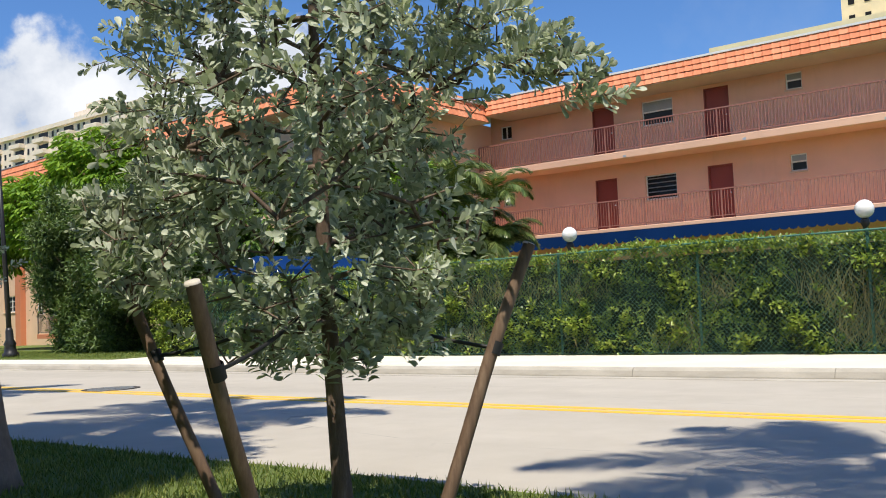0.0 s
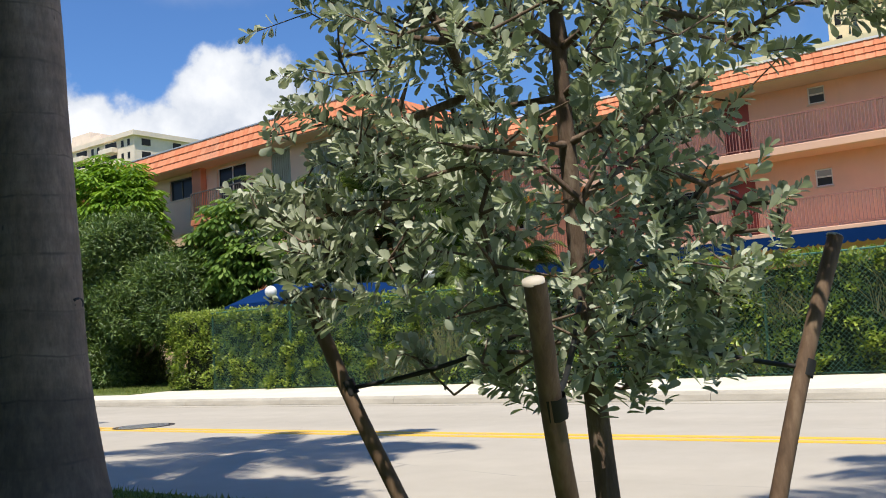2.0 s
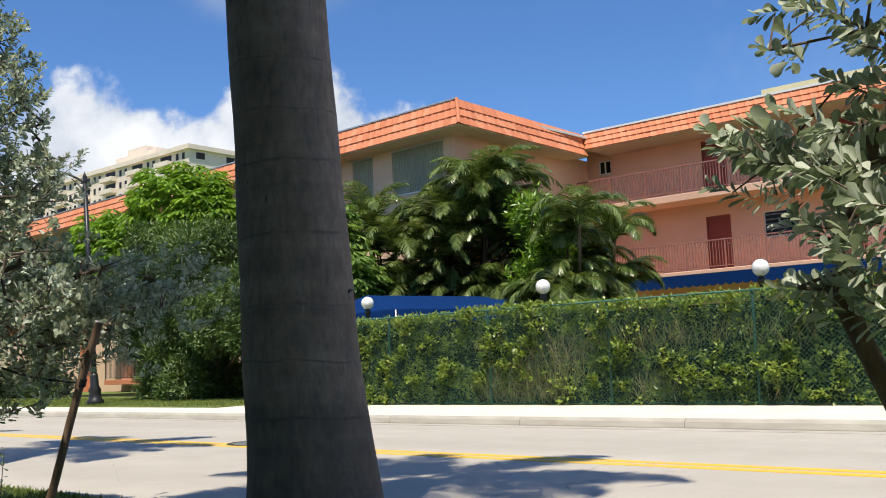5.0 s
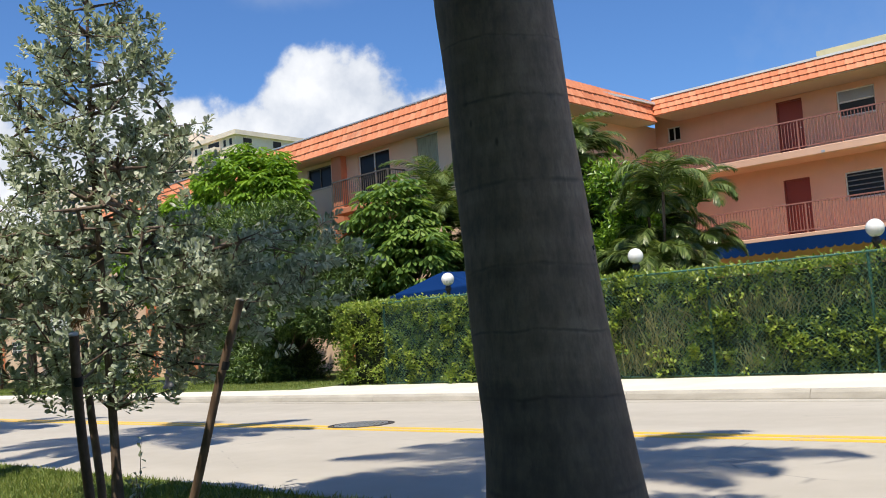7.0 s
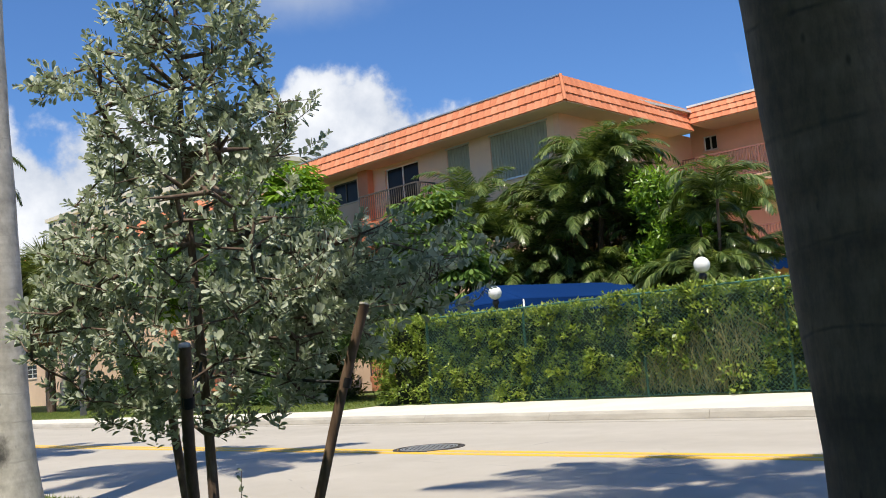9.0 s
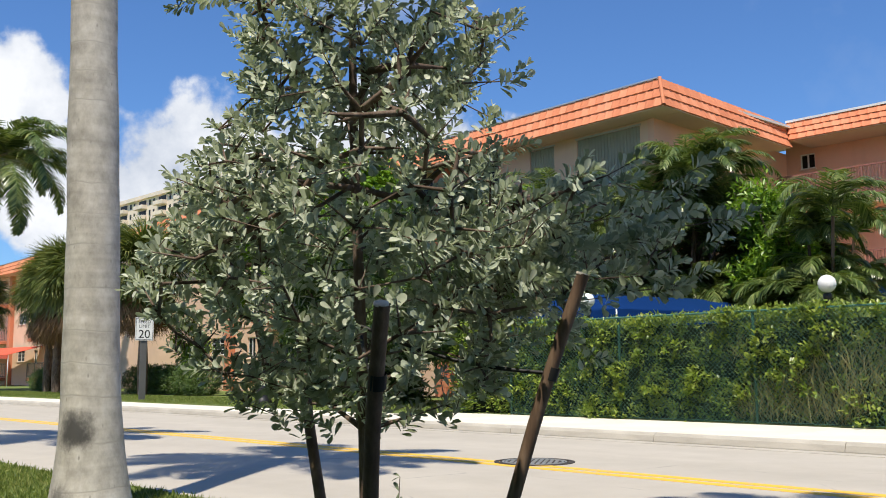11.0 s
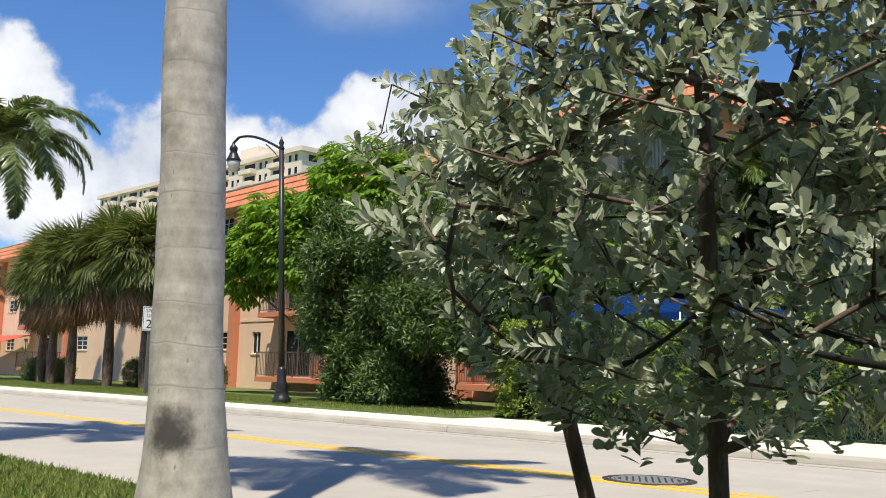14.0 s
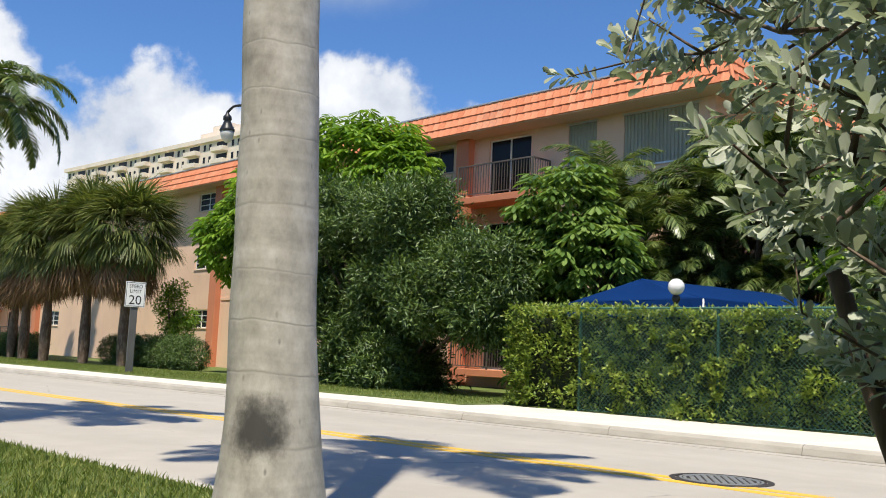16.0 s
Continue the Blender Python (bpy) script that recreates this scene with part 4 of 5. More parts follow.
def canopy_tent():
    e = thing("canopy_tent", (-31.8, 11.2, 0.17), "blue fabric canopy tent standing behind the hedge", "canopy")
    A, B, C, Dd = (-30.7, 8.4, 2.43), (-29.3, 13.4, 2.45), (-32.8, 14.0, 2.45), (-34.1, 8.75, 2.40)
    ridge = ((-32.65, 9.35, 2.95), (-31.35, 13.4, 2.92))
    bm = bmesh.new()

    def sag(u, v, quad):
        a, b, c, d = (Vector(q) for q in quad)
        p = a.lerp(b, u).lerp(d.lerp(c, u), v)
        p.z -= 0.07 * math.sin(math.pi * u) * math.sin(math.pi * v) - 0.005 * math.sin(u * 23 + v * 9)
        return p
    for quad in ((A, B, ridge[1], ridge[0]), (B, C, ridge[1], ridge[1]), (C, Dd, ridge[0], ridge[1]), (Dd, A, ridge[0], ridge[0])):
        g = [[bm.verts.new(sag(i / 12, j / 6, quad)) for i in range(13)] for j in range(7)]
        for j in range(6):
            for i in range(12):
                f = bm.faces.new((g[j][i], g[j][i + 1], g[j + 1][i + 1], g[j + 1][i]))
                f.smooth = True
    bmesh.ops.remove_doubles(bm, verts=bm.verts[:], dist=0.001)
    bmesh.ops.solidify(bm, geom=bm.faces[:], thickness=0.012)
    part("cover", bm, M["blue"], e)
    for a, b in ((A, B), (B, C), (C, Dd), (Dd, A)):
        # hanging edge of each side, gently rippled
        bm = bmesh.new()
        a, b = Vector(a), Vector(b)
        out = Vector(((b - a).y, -(b - a).x, 0)).normalized()
        rows = []
        for off in (0.004, 0.02):
            for drop, flare in ((-0.01, 0.0), (0.30, 0.05)):
                rows.append([bm.verts.new(a.lerp(b, t) + out * (off + flare + 0.012 * math.sin(40 * t) * (drop > 0)) - Vector((0, 0, drop + 0.02 * math.sin(math.pi * t)))) for t in np.linspace(0, 1, 25)])
        for p, q in ((0, 1), (2, 3), (0, 2), (1, 3)):
            for i in range(24):
                bm.faces.new((rows[p][i], rows[p][i + 1], rows[q][i + 1], rows[q][i]))
        bmesh.ops.recalc_face_normals(bm, faces=bm.faces[:])
        part("valance", bm, M["blue"], e)
    for px, py, pz in (A, B, C, Dd):
        part("leg", lathe(px * 0.996 - 0.128, py * 0.996 + 0.045, [(0.03, 0.15), (0.03, pz)], 8), M["white"], e)


canopy_tent()


def street_lamp(x, y, top):
    e = thing("street_lamp", (x, y, 0.17), "tall black ornamental street lamp with a curved arm", "street lamp")
    part("base", lathe(x, y, [(0.26, 0.15), (0.26, 0.30), (0.20, 0.36), (0.17, 0.55), (0.20, 0.62), (0.13, 0.75), (0.12, 1.05), (0.09, 1.15)], 16), M["black"], e)
    part("pole", lathe(x, y, [(0.085, 1.15), (0.065, top - 0.35)], 14), M["black"], e)
    part("finial", lathe(x, y, [(0.07, top - 0.36), (0.09, top - 0.33), (0.05, top - 0.27), (0.075, top - 0.18), (0.03, top - 0.08), (0.008, top)], 12), M["black"], e)
    w = Vector((-0.95, -0.25, 0)).normalized()
    arm = [Vector((x, y, top - 0.42)) + w * (1.75 * t - 0.08 * max(0, t - 0.8) ** 2) + Vector((0, 0, 0.06 + 0.56 * math.sin(t * 1.9) - 0.9 * max(0, t - 0.88))) for t in np.linspace(0, 1, 18)]
    part("arm", tubes("arm", [(arm, [0.036] * 18)], 8), M["black"], e)
    brace = [Vector((x, y, top - 0.85)) + w * (0.55 * t) + Vector((0, 0, 0.70 * t ** 0.6)) for t in np.linspace(0, 1, 8)]
    part("brace", tubes("brace", [(brace, [0.018] * 8)], 6), M["black"], e)
    h = arm[-1]
    lan = part("lantern", lathe(h.x, h.y, [(0.03, h.z + 0.03), (0.05, h.z - 0.05), (0.11, h.z - 0.12), (0.12, h.z - 0.20), (0.09, h.z - 0.24), (0.13, h.z - 0.34), (0.19, h.z - 0.46), (0.21, h.z - 0.50), (0.20, h.z - 0.53)], 16), M["black"], e)
    part("glass_bowl", lathe(h.x, h.y, [(0.185, h.z - 0.531), (0.18, h.z - 0.62), (0.14, h.z - 0.76), (0.05, h.z - 0.84)], 16), M["amber"], lan, "clear acorn glass bowl")
    e.rotation_euler = (0.034, -0.034, 0.0)        # it leans a little


street_lamp(-41.6, 6.55, 7.45)


def lettering(text, size, x, y, z, material, parent):
    cu = bpy.data.curves.new("words", "FONT")
    cu.body, cu.size, cu.align_x, cu.extrude = text, size, "CENTER", 0.002
    tmp = new("words", cu)
    me = bpy.data.meshes.new_from_object(tmp.evaluated_get(bpy.context.evaluated_depsgraph_get()))
    bpy.data.objects.remove(tmp)
    me.transform(Matrix.Translation((x, y, z)) @ Matrix.Rotation(radians(90), 4, "X"))
    return part("lettering", me, material, parent, "black capital lettering")


def speed_sign(x, y, top):
    e = thing("speed_limit_sign", (x, y, 0.15), "white speed limit sign on a dark post by the road", "road sign")
    part("post", boxes((x - 0.11, x + 0.11, y + 0.02, y + 0.09, 0.1, top - 0.1), bevel=0.008), M["galv"], e)
    pan = part("panel", boxes((x - 0.305, x + 0.305, y - 0.01, y, top - 0.78, top), bevel=0.002), M["sign"], e)
    part("border", boxes((x - 0.285, x + 0.285, y - 0.014, y - 0.0105, top - 0.035, top - 0.022), (x - 0.285, x + 0.285, y - 0.014, y - 0.0105, top - 0.758, top - 0.745), (x - 0.285, x - 0.272, y - 0.014, y - 0.0105, top - 0.745, top - 0.035), (x + 0.272, x + 0.285, y - 0.014, y - 0.0105, top - 0.745, top - 0.035)), M["ink"], pan)
    lettering("SPEED", 0.155, x, y - 0.0125, top - 0.19, M["ink"], pan)
    lettering("LIMIT", 0.155, x, y - 0.0125, top - 0.345, M["ink"], pan)
    lettering("20", 0.40, x, y - 0.0125, top - 0.695, M["ink"], pan)
    for zz in (top - 0.06, top - 0.735):
        part("bolt", lathe(x, y - 0.016, [(0.012, zz - 0.01), (0.012, zz + 0.01)], 8), M["alu"], pan)
    e.rotation_euler.z = radians(75)


speed_sign(-49.0, 6.6, 2.98)


# ---- trees ----
def grow(root_nodes, tips, rng, step=0.16):
    """Join tips to a skeleton, nearest first; gives limbs as point lists, thick where many tips hang on them."""
    nodes = [np.array(p, float) for p in root_nodes]
    parent = [max(0, i - 1) for i in range(len(nodes))]
    order = np.argsort(np.linalg.norm(tips - nodes[-1], axis=1) + rng.random(len(tips)) * 0.3)
    ends = []
    for t in tips[order]:
        arr = np.array(nodes)
        d = np.linalg.norm(arr - t, axis=1) + 0.9 * np.maximum(0, arr[:, 2] - t[2] + 0.1)
        i = int(np.argmin(d))
        p, j = arr[i], i
        k = max(1, int(np.linalg.norm(t - p) / step))
        side = rng.normal(size=3) * 0.035
        for s in range(1, k + 1):
            f = s / k
            q = p + (t - p) * f + side * math.sin(math.pi * f) + np.array([0, 0, -0.05 * math.sin(math.pi * f)])
            nodes.append(q)
            parent.append(j)
            j = len(nodes) - 1
        ends.append(j)
    load = np.zeros(len(nodes))
    for e in ends:
        j = e
        while True:
            load[j] += 1
            if j == 0:
                break
            j = parent[j]
    return nodes, parent, load, order


def twig_lines(nodes, parent, load, first, thick=0.0021):
    out = []
    for i in range(first, len(nodes)):
        a, b = nodes[parent[i]], nodes[i]
        out.append(((a, b), (min(0.018, thick * max(1, load[parent[i]]) ** 0.42), min(0.018, thick * max(1, load[i]) ** 0.42))))
    return out


def buttonwood(name, base, lean, profile, n_tips, seed, label, extra=(), stout=0.042, shift=(0.0, 0.0)):
    """A young silver-leaved tree: stem with limbs, twigs, and rosettes of leaves."""
    rng = np.random.default_rng(seed)
    bx, by, bz = base
    e = thing(name, base, label, "tree", "young silver-leaved street trees")
    top = profile[-1][0]
    stem = [(bx + lean[0] * t + 0.03 * math.sin(5 * t + seed), by + lean[1] * t + 0.03 * math.cos(4 * t), bz + (top - bz) * t) for t in np.linspace(0, 0.93, 22)]
    rad = [stout * (1 - t) ** 0.8 + 0.006 + 0.02 * max(0, 0.08 - t) / 0.08 for t in np.linspace(0, 0.97, 22)]
    zs, rs = [p[0] for p in profile], [p[1] for p in profile]
    tips = []
    while len(tips) < n_tips:
        zt = rng.uniform(zs[0], zs[-1])
        r = np.interp(zt, zs, rs)
        if rng.random() > (r / max(rs)) ** 1.3:
            continue
        a = rng.random() * 2 * math.pi
        ridge = 1 + 0.30 * noise.noise(Vector((math.cos(a) * 1.3 + seed, math.sin(a) * 1.3, zt * 1.5)))
        q = r * ridge * (0.28 + 0.72 * rng.random() ** 0.55)
        f = (zt - bz) / (top - bz)
        tips.append((bx + shift[0] + lean[0] * f + q * math.cos(a), by + shift[1] + lean[1] * f + q * math.sin(a), zt - 0.05 * q))
    for cx, cy, cz, r, k in extra:
        for _ in range(k):
            v = rng.normal(size=3) * r * np.array([1, 1, 0.6])
            tips.append((cx + v[0], cy + v[1], cz + v[2]))
    tips = np.array(tips)
    nodes, parent, load, order = grow(stem[4:], tips, rng)
    part("trunk", tubes("trunk", [(stem, rad)], 12), M["bark"], e, "slim mottled brown stem")
    part("branchwork", tubes("branchwork", twig_lines(nodes, parent, load, len(stem) - 4), 5), M["bark"], e, "", "stuff")
    P, D, U, L, Wd = [], [], [], [], []
    for t in tips:
        out = np.array([t[0] - bx, t[1] - by, 0.25 + 0.5 * rng.random()])
        out = out / np.linalg.norm(out) + rng.normal(size=3) * 0.35
        out /= np.linalg.norm(out)
        k = rng.integers(15, 23)
        for s in range(k):
            f = s / k
            ang = s * 2.4
            perp = np.cross(out, [math.cos(ang), math.sin(ang), 0.3])
            perp /= np.linalg.norm(perp)
            P.append(t + out * (0.16 * f - 0.10))
            D.append(perp * (1.05 - 0.55 * f) + out * (0.35 + 0.75 * f) + rng.normal(size=3) * 0.18)
            U.append(out * 0.75 + np.array([0, 0, 0.5]) + rng.normal(size=3) * 0.4)
            size = (0.043 + 0.031 * rng.random()) * (1.1 - 0.35 * f)
            L.append(size)
            Wd.append(size * rng.uniform(0.48, 0.62))
    part("crown", leaves("crown", P, D, U, L, Wd, OBOVATE), M["l_silver"], e, "silvery grey-green leaves in rosettes", "stuff")
    return e


PROF_A = [(0.95, 0.30), (1.25, 0.62), (1.7, 0.80), (2.2, 0.84), (2.7, 0.82), (3.2, 0.68), (3.7, 0.5), (4.1, 0.2)]
PROF_B = [(0.9, 0.35), (1.15, 0.78), (1.6, 0.98), (2.1, 0.9), (2.45, 0.66), (3.0, 0.58), (3.5, 0.52), (4.0, 0.42), (4.5, 0.18)]
buttonwood("buttonwood_tree", (-14.25, -6.1, 0.07), (-0.12, 0.06), PROF_A, 940, 3, "young silver-leaved tree tied to three wooden stakes",
           ((-13.75, -5.85, 2.45, 0.13, 16), (-13.45, -5.85, 2.36, 0.13, 22), (-13.2, -5.85, 2.2, 0.11, 20), (-12.98, -5.85, 2.06, 0.06, 8), (-13.95, -5.85, 1.08, 0.08, 7), (-15.05, -6.2, 1.10, 0.07, 7), (-15.4, -6.42, 1.75, 0.12, 22), (-15.25, -6.38, 1.60, 0.13, 26), (-15.33, -6.42, 1.38, 0.10, 18), (-15.22, -6.38, 2.08, 0.13, 22), (-15.55, -6.5, 1.78, 0.07, 9), (-15.2, -6.3, 2.7, 0.16, 24)), shift=(-0.04, -0.03))
buttonwood("buttonwood_tree", (-22.06, -5.79, 0.07), (0.08, -0.08), PROF_B, 1080, 8, "silver-leaved young tree with a tall leader and stakes",
           ((-21.5, -4.5, 1.85, 0.30, 70), (-21.2, -5.1, 1.75, 0.28, 50), (-21.65, -5.2, 1.85, 0.20, 50), (-21.6, -5.2, 1.5, 0.18, 45), (-21.45, -5.2, 1.7, 0.2, 40), (-23.1, -5.75, 2.1, 0.18, 34), (-22.3, -6.55, 1.7, 0.16, 30), (-21.6, -5.4, 2.75, 0.14, 20), (-22.9, -6.2, 3.2, 0.16, 24)), stout=0.029)


def stake(x0, y0, z0, x1, y1, z1, r, tie_to, tie_z):
    """A round timber stake, leaning, with a rubber tie to the stem."""
    a, b = Vector((x0, y0, z0)), Vector((x1, y1, z1))
    e = thing("support_stake", (x0, y0, z0), "round weathered wooden support stake leaning by a young tree", "stake", "tree support stakes")
    pts = [a.lerp(b, t) + Vector((0.006 * math.sin(7 * t), 0.006 * math.cos(5 * t), 0)) for t in np.linspace(-0.05, 1, 12)]
    part("pole", tubes("pole", [(pts, [r * (1.06 - 0.1 * t) for t in np.linspace(0, 1, 12)])], 14), M["stake"], e)
    up = (b - a).normalized()
    part("sawn_top", tubes("sawn_top", [((b - up * 0.004, b + up * 0.006, b + up * 0.007), (r * 0.97, r * 0.93, 0.001))], 14), M["stakecut"], e, "pale sawn top")
    k = a + (b - a) * ((tie_z - z0) / (z1 - z0))
    t = Vector(tie_to)
    line = [k.lerp(t, f) - Vector((0, 0, 0.05 * math.sin(math.pi * f))) for f in np.linspace(0, 1, 9)]
    part("tie", tubes("tie", [(line, [0.009] * 9), ((k - up * 0.03, k + up * 0.03), (r * 1.12, r * 1.12))], 8), M["tie"], e, "black rubber tie")


stake(-13.98, -6.72, 0.07, -13.824, -7.2, 1.29, 0.030, (-14.33, -6.06, 1.30), 0.98)
stake(-13.86, -5.98, 0.07, -13.57, -5.49, 1.45, 0.030, (-14.33, -6.06, 1.28), 0.98)
stake(-14.90, -6.18, 0.07, -15.38, -6.44, 1.38, 0.030, (-14.36, -6.06, 1.26), 0.99)
stake(-21.46, -6.245, 0.07, -20.985, -6.565, 1.37, 0.030, (-22.0, -5.83, 1.3), 1.1)
stake(-21.545, -5.505, 0.07, -21.04, -5.34, 1.56, 0.030, (-22.0, -5.83, 1.35), 1.12)
stake(-22.45, -5.66, 0.07, -22.93, -5.53, 1.38, 0.030, (-22.04, -5.83, 1.3), 1.05)


def frond(base, bearing, rise, length, n, leaf, rng, droop=1.0, twist=0.35, hang=0.35, lift=0.25, sweep=0.45):
    """A feather leaf: its rib and leaflets."""
    h = np.array([math.cos(bearing), math.sin(bearing), 0.0])
    t = np.linspace(0, 1, 14)
    ang = rise - droop * 1.9 * t ** 1.5
    seg = length / 13
    pts = [np.array(base, float)]
    for a in ang[1:]:
        pts.append(pts[-1] + seg * (h * math.cos(a) + np.array([0, 0, math.sin(a)])))
    pts = np.array(pts)
    f = np.repeat(np.linspace(0.12, 1, n), 2)
    side = np.tile([1.0, -1.0], n)
    P = np.stack([np.interp(f, t, pts[:, k]) for k in range(3)], 1)
    tan = np.stack([np.interp(f, t, np.gradient(pts[:, k])) for k in range(3)], 1)
    tan /= np.linalg.norm(tan, axis=1)[:, None]
    s = np.cross(h, [0, 0, 1.0])
    up = np.cross(s, tan)
    D = tan * (sweep + 0.5 * f[:, None]) + s[None] * side[:, None] * 1.0 + up * (lift - 0.2 * rng.random(len(f)))[:, None] - np.array([0, 0, hang]) * rng.random(len(f))[:, None]
    D += rng.normal(size=D.shape) * 0.07
    L = leaf * np.sin(np.pi * np.clip(f * 0.86 + 0.1, 0, 1)) ** 0.7 * rng.uniform(0.85, 1.1, len(f))
    return pts, P, D, up + s[None] * side[:, None] * twist, L


def royal_palm(name, x, y, z0, height, label, r0, rng, bark="palm", n_fr=17, flen=3.0, lean=(0, 0), fine=30, leaf=0.6, group="royal palms along the road", upright=1.0):
    e = thing(name, (x, y, z0), label, "palm tree", group)
    prof, k = [], 60
    for i in range(k + 1):
        t = i / k
        zz = z0 - 0.05 + (height - z0) * t
        hgt = zz - z0
        r = r0 * (0.62 + 0.44 * math.exp(-hgt / 0.55) + 0.04 * math.sin(hgt * 0.9))
        r *= 1 + 0.005 * (math.sin(hgt * 26 + 2 * math.sin(hgt * 7)) > 0.93)
        prof.append((r, zz))
    bm = lathe(x, y, prof, 32)
    for v in bm.verts:
        t = (v.co.z - z0) / (height - z0)
        t = upright * math.tanh(t / upright) if upright < 1 else t
        a = math.atan2(v.co.y - y, v.co.x - x)
        k = 0.012 * noise.noise(Vector((math.cos(a) * 1.5, math.sin(a) * 1.5, v.co.z * 2)))
        v.co.x += lean[0] * t + k * math.cos(a)
        v.co.y += lean[1] * t + k * math.sin(a)
    part("trunk", bm, M[bark], e, "smooth grey ringed palm trunk")
    tx, ty = (x + lean[0], y + lean[1]) if upright == 1 else (x + lean[0] * upright, y + lean[1] * upright)
    part("crownshaft", lathe(tx, ty, [(r0 * 0.66, height - 0.02), (r0 * 0.74, height + 0.25), (r0 * 0.6, height + 0.8), (r0 * 0.3, height + 1.15)], 16), M["l_palm"], e, "smooth green crownshaft")
    if -18 < x < -17:
        kx, ky = 0.86, 0.51
        knot(x + lean[0] * 0.14 + kx * r0 * 0.655, y + lean[1] * 0.14 + ky * r0 * 0.655, 1.5, kx, ky, e)
    for i in range(n_fr):
        b = i * 2.4 + rng.random() * 0.4
        rise = 1.25 - 1.15 * (i / n_fr) + rng.normal() * 0.08
        pts, P, D, U, L = frond((tx, ty, height + 0.95), b, rise, flen * rng.uniform(0.9, 1.1), fine * 2, leaf, rng, droop=1.05)
        lm = leaves("frond", P, D, U, L, np.full(len(P), 0.07 * leaf), STRAP)
        fr = part("frond", lm, M["l_palm"], e)
        part("rib", tubes("rib", [(pts, np.linspace(0.03, 0.006, len(pts)))], 5), M["l_umbrella"], fr)




def knot(x, y, z, nx, ny, palm):
    """A small dark branch scar on the bark."""
    d = Vector((nx, ny, 0)).normalized()
    c = Vector((x, y, z))
    side = Vector((-d.y, d.x, 0))
    pts = [c + side * (0.055 * math.cos(a)) + Vector((0, 0, 0.026 * math.sin(a))) + d * 0.004 for a in np.linspace(0, 2 * math.pi, 13)]
    part("knot", tubes("knot", [(pts, [0.013] * 13), ((c - d * 0.03, c + d * 0.012), (0.03, 0.022))], 7), M["tie"], palm, "dark raised bark scar")


rng = np.random.default_rng(11)
royal_palm("royal_palm", -17.74, -6.18, 0.07, 10.2, "royal palm with a stout shaded grey-brown trunk", 0.38, rng, "palm_shaded", lean=(-1.12, 0.16), upright=0.45)
royal_palm("royal_palm", -25.66, -5.50, 0.07, 10.2, "royal palm with a sunlit grey ringed trunk and dark blotch", 0.305, rng, "palm_sooty", lean=(-0.58, -0.06))
royal_palm("royal_palm", -10.1, -6.4, 0.07, 10.2, "royal palm beside the start of the footway", 0.30, rng)
royal_palm("royal_palm", -33.1, -5.7, 0.07, 10.2, "royal palm further along the verge", 0.28, rng)
royal_palm("royal_palm", -71.0, 8.8, 0.17, 11.3, "tall slender royal palm on the far lawn", 0.40, rng, "palm", 28, 6.0, fine=50, leaf=1.15, group="palms on the far lawn")
royal_palm("royal_palm", -88.0, 9.2, 0.17, 8.2, "royal palm far along the road", 0.24, rng, "palm", 16, 3.6, fine=26, group="palms on the far lawn")


def sabal_palm(x, y, height, r, seed):
    rng = np.random.default_rng(seed)
    e = thing("cabbage_palm", (x, y, 0.17), "shaggy cabbage palm with fan leaves and a brown skirt", "palm tree", "cabbage palms on the far lawn")
    stem = [(x + 0.10 * math.sin(t * 2 + seed), y, 0.12 + (height - 0.12) * t) for t in np.linspace(0, 1, 12)]
    part("trunk", tubes("trunk", [(stem, [0.19 + 0.03 * math.sin(9 * t) for t in np.linspace(0, 1, 12)])], 12), M["bark"], e)
    c = np.array([stem[-1][0], y, height])
    skirt = np.array([0, 0, -0.35])
    for name, m, k, lo, hi in (("fan_leaves", "l_sabal", 150, -0.95, 1.4), ("dead_skirt", "l_dead", 70, -1.5, -0.8)):
        P, D, U, L = [], [], [], []
        for i in range(k):
            b, rise = rng.random() * 2 * math.pi, rng.uniform(lo, hi)
            h = np.array([math.cos(b), math.sin(b), 0])
            d = h * math.cos(rise) + np.array([0, 0, math.sin(rise)])
            hub = c + (skirt if name == "dead_skirt" else 0) + d * r * rng.uniform(0.35, 0.62) * (1 if name == "fan_leaves" else 0.95)
            s = np.cross(d, [0, 0, 1.0])
            s /= np.linalg.norm(s) + 1e-6
            for a in np.linspace(-1.25, 1.25, 19):
                P.append(hub)
                D.append(d * math.cos(a) + s * math.sin(a) + np.array([0, 0, -0.14 - 0.16 * abs(a)]) + rng.normal(size=3) * 0.06)
                U.append(np.cross(s, d) + np.array([0, 0, 0.4]))
                L.append(r * rng.uniform(0.46, 0.62) * (1.15 if name == "dead_skirt" else 1))
        part(name, leaves(name, P, D, U, L, np.full(len(P), 0.055), STRAP), M[m], e, "", "stuff")


for sx, sy, sh, sr, sd in ((-60.4, 9.0, 5.3, 2.15, 1), (-58.2, 9.6, 5.6, 2.25, 2), (-55.4, 9.8, 5.4, 2.3, 3), (-63.6, 9.6, 5.3, 2.2, 4), (-67.2, 10.6, 5.2, 2.2, 5), (-76.0, 9.8, 5.0, 2.2, 6)):
    sabal_palm(sx, sy, sh, sr, sd)


def lumps(blobs, k, size, seed):
    """Many small lobes spread over the outside of a few large ones."""
    rng = np.random.default_rng(seed)
    out = [(a, b, c, rx * 0.72, ry * 0.72, rz * 0.72) for a, b, c, rx, ry, rz in blobs]
    for a, b, c, rx, ry, rz in blobs:
        for u in unit(k, rng):
            r = size * rng.uniform(0.7, 1.25)
            out.append((a + u[0] * rx * 0.8, b + u[1] * ry * 0.8, max(c + u[2] * rz * 0.8, 0.5), r, r, r * 0.85))
    return out


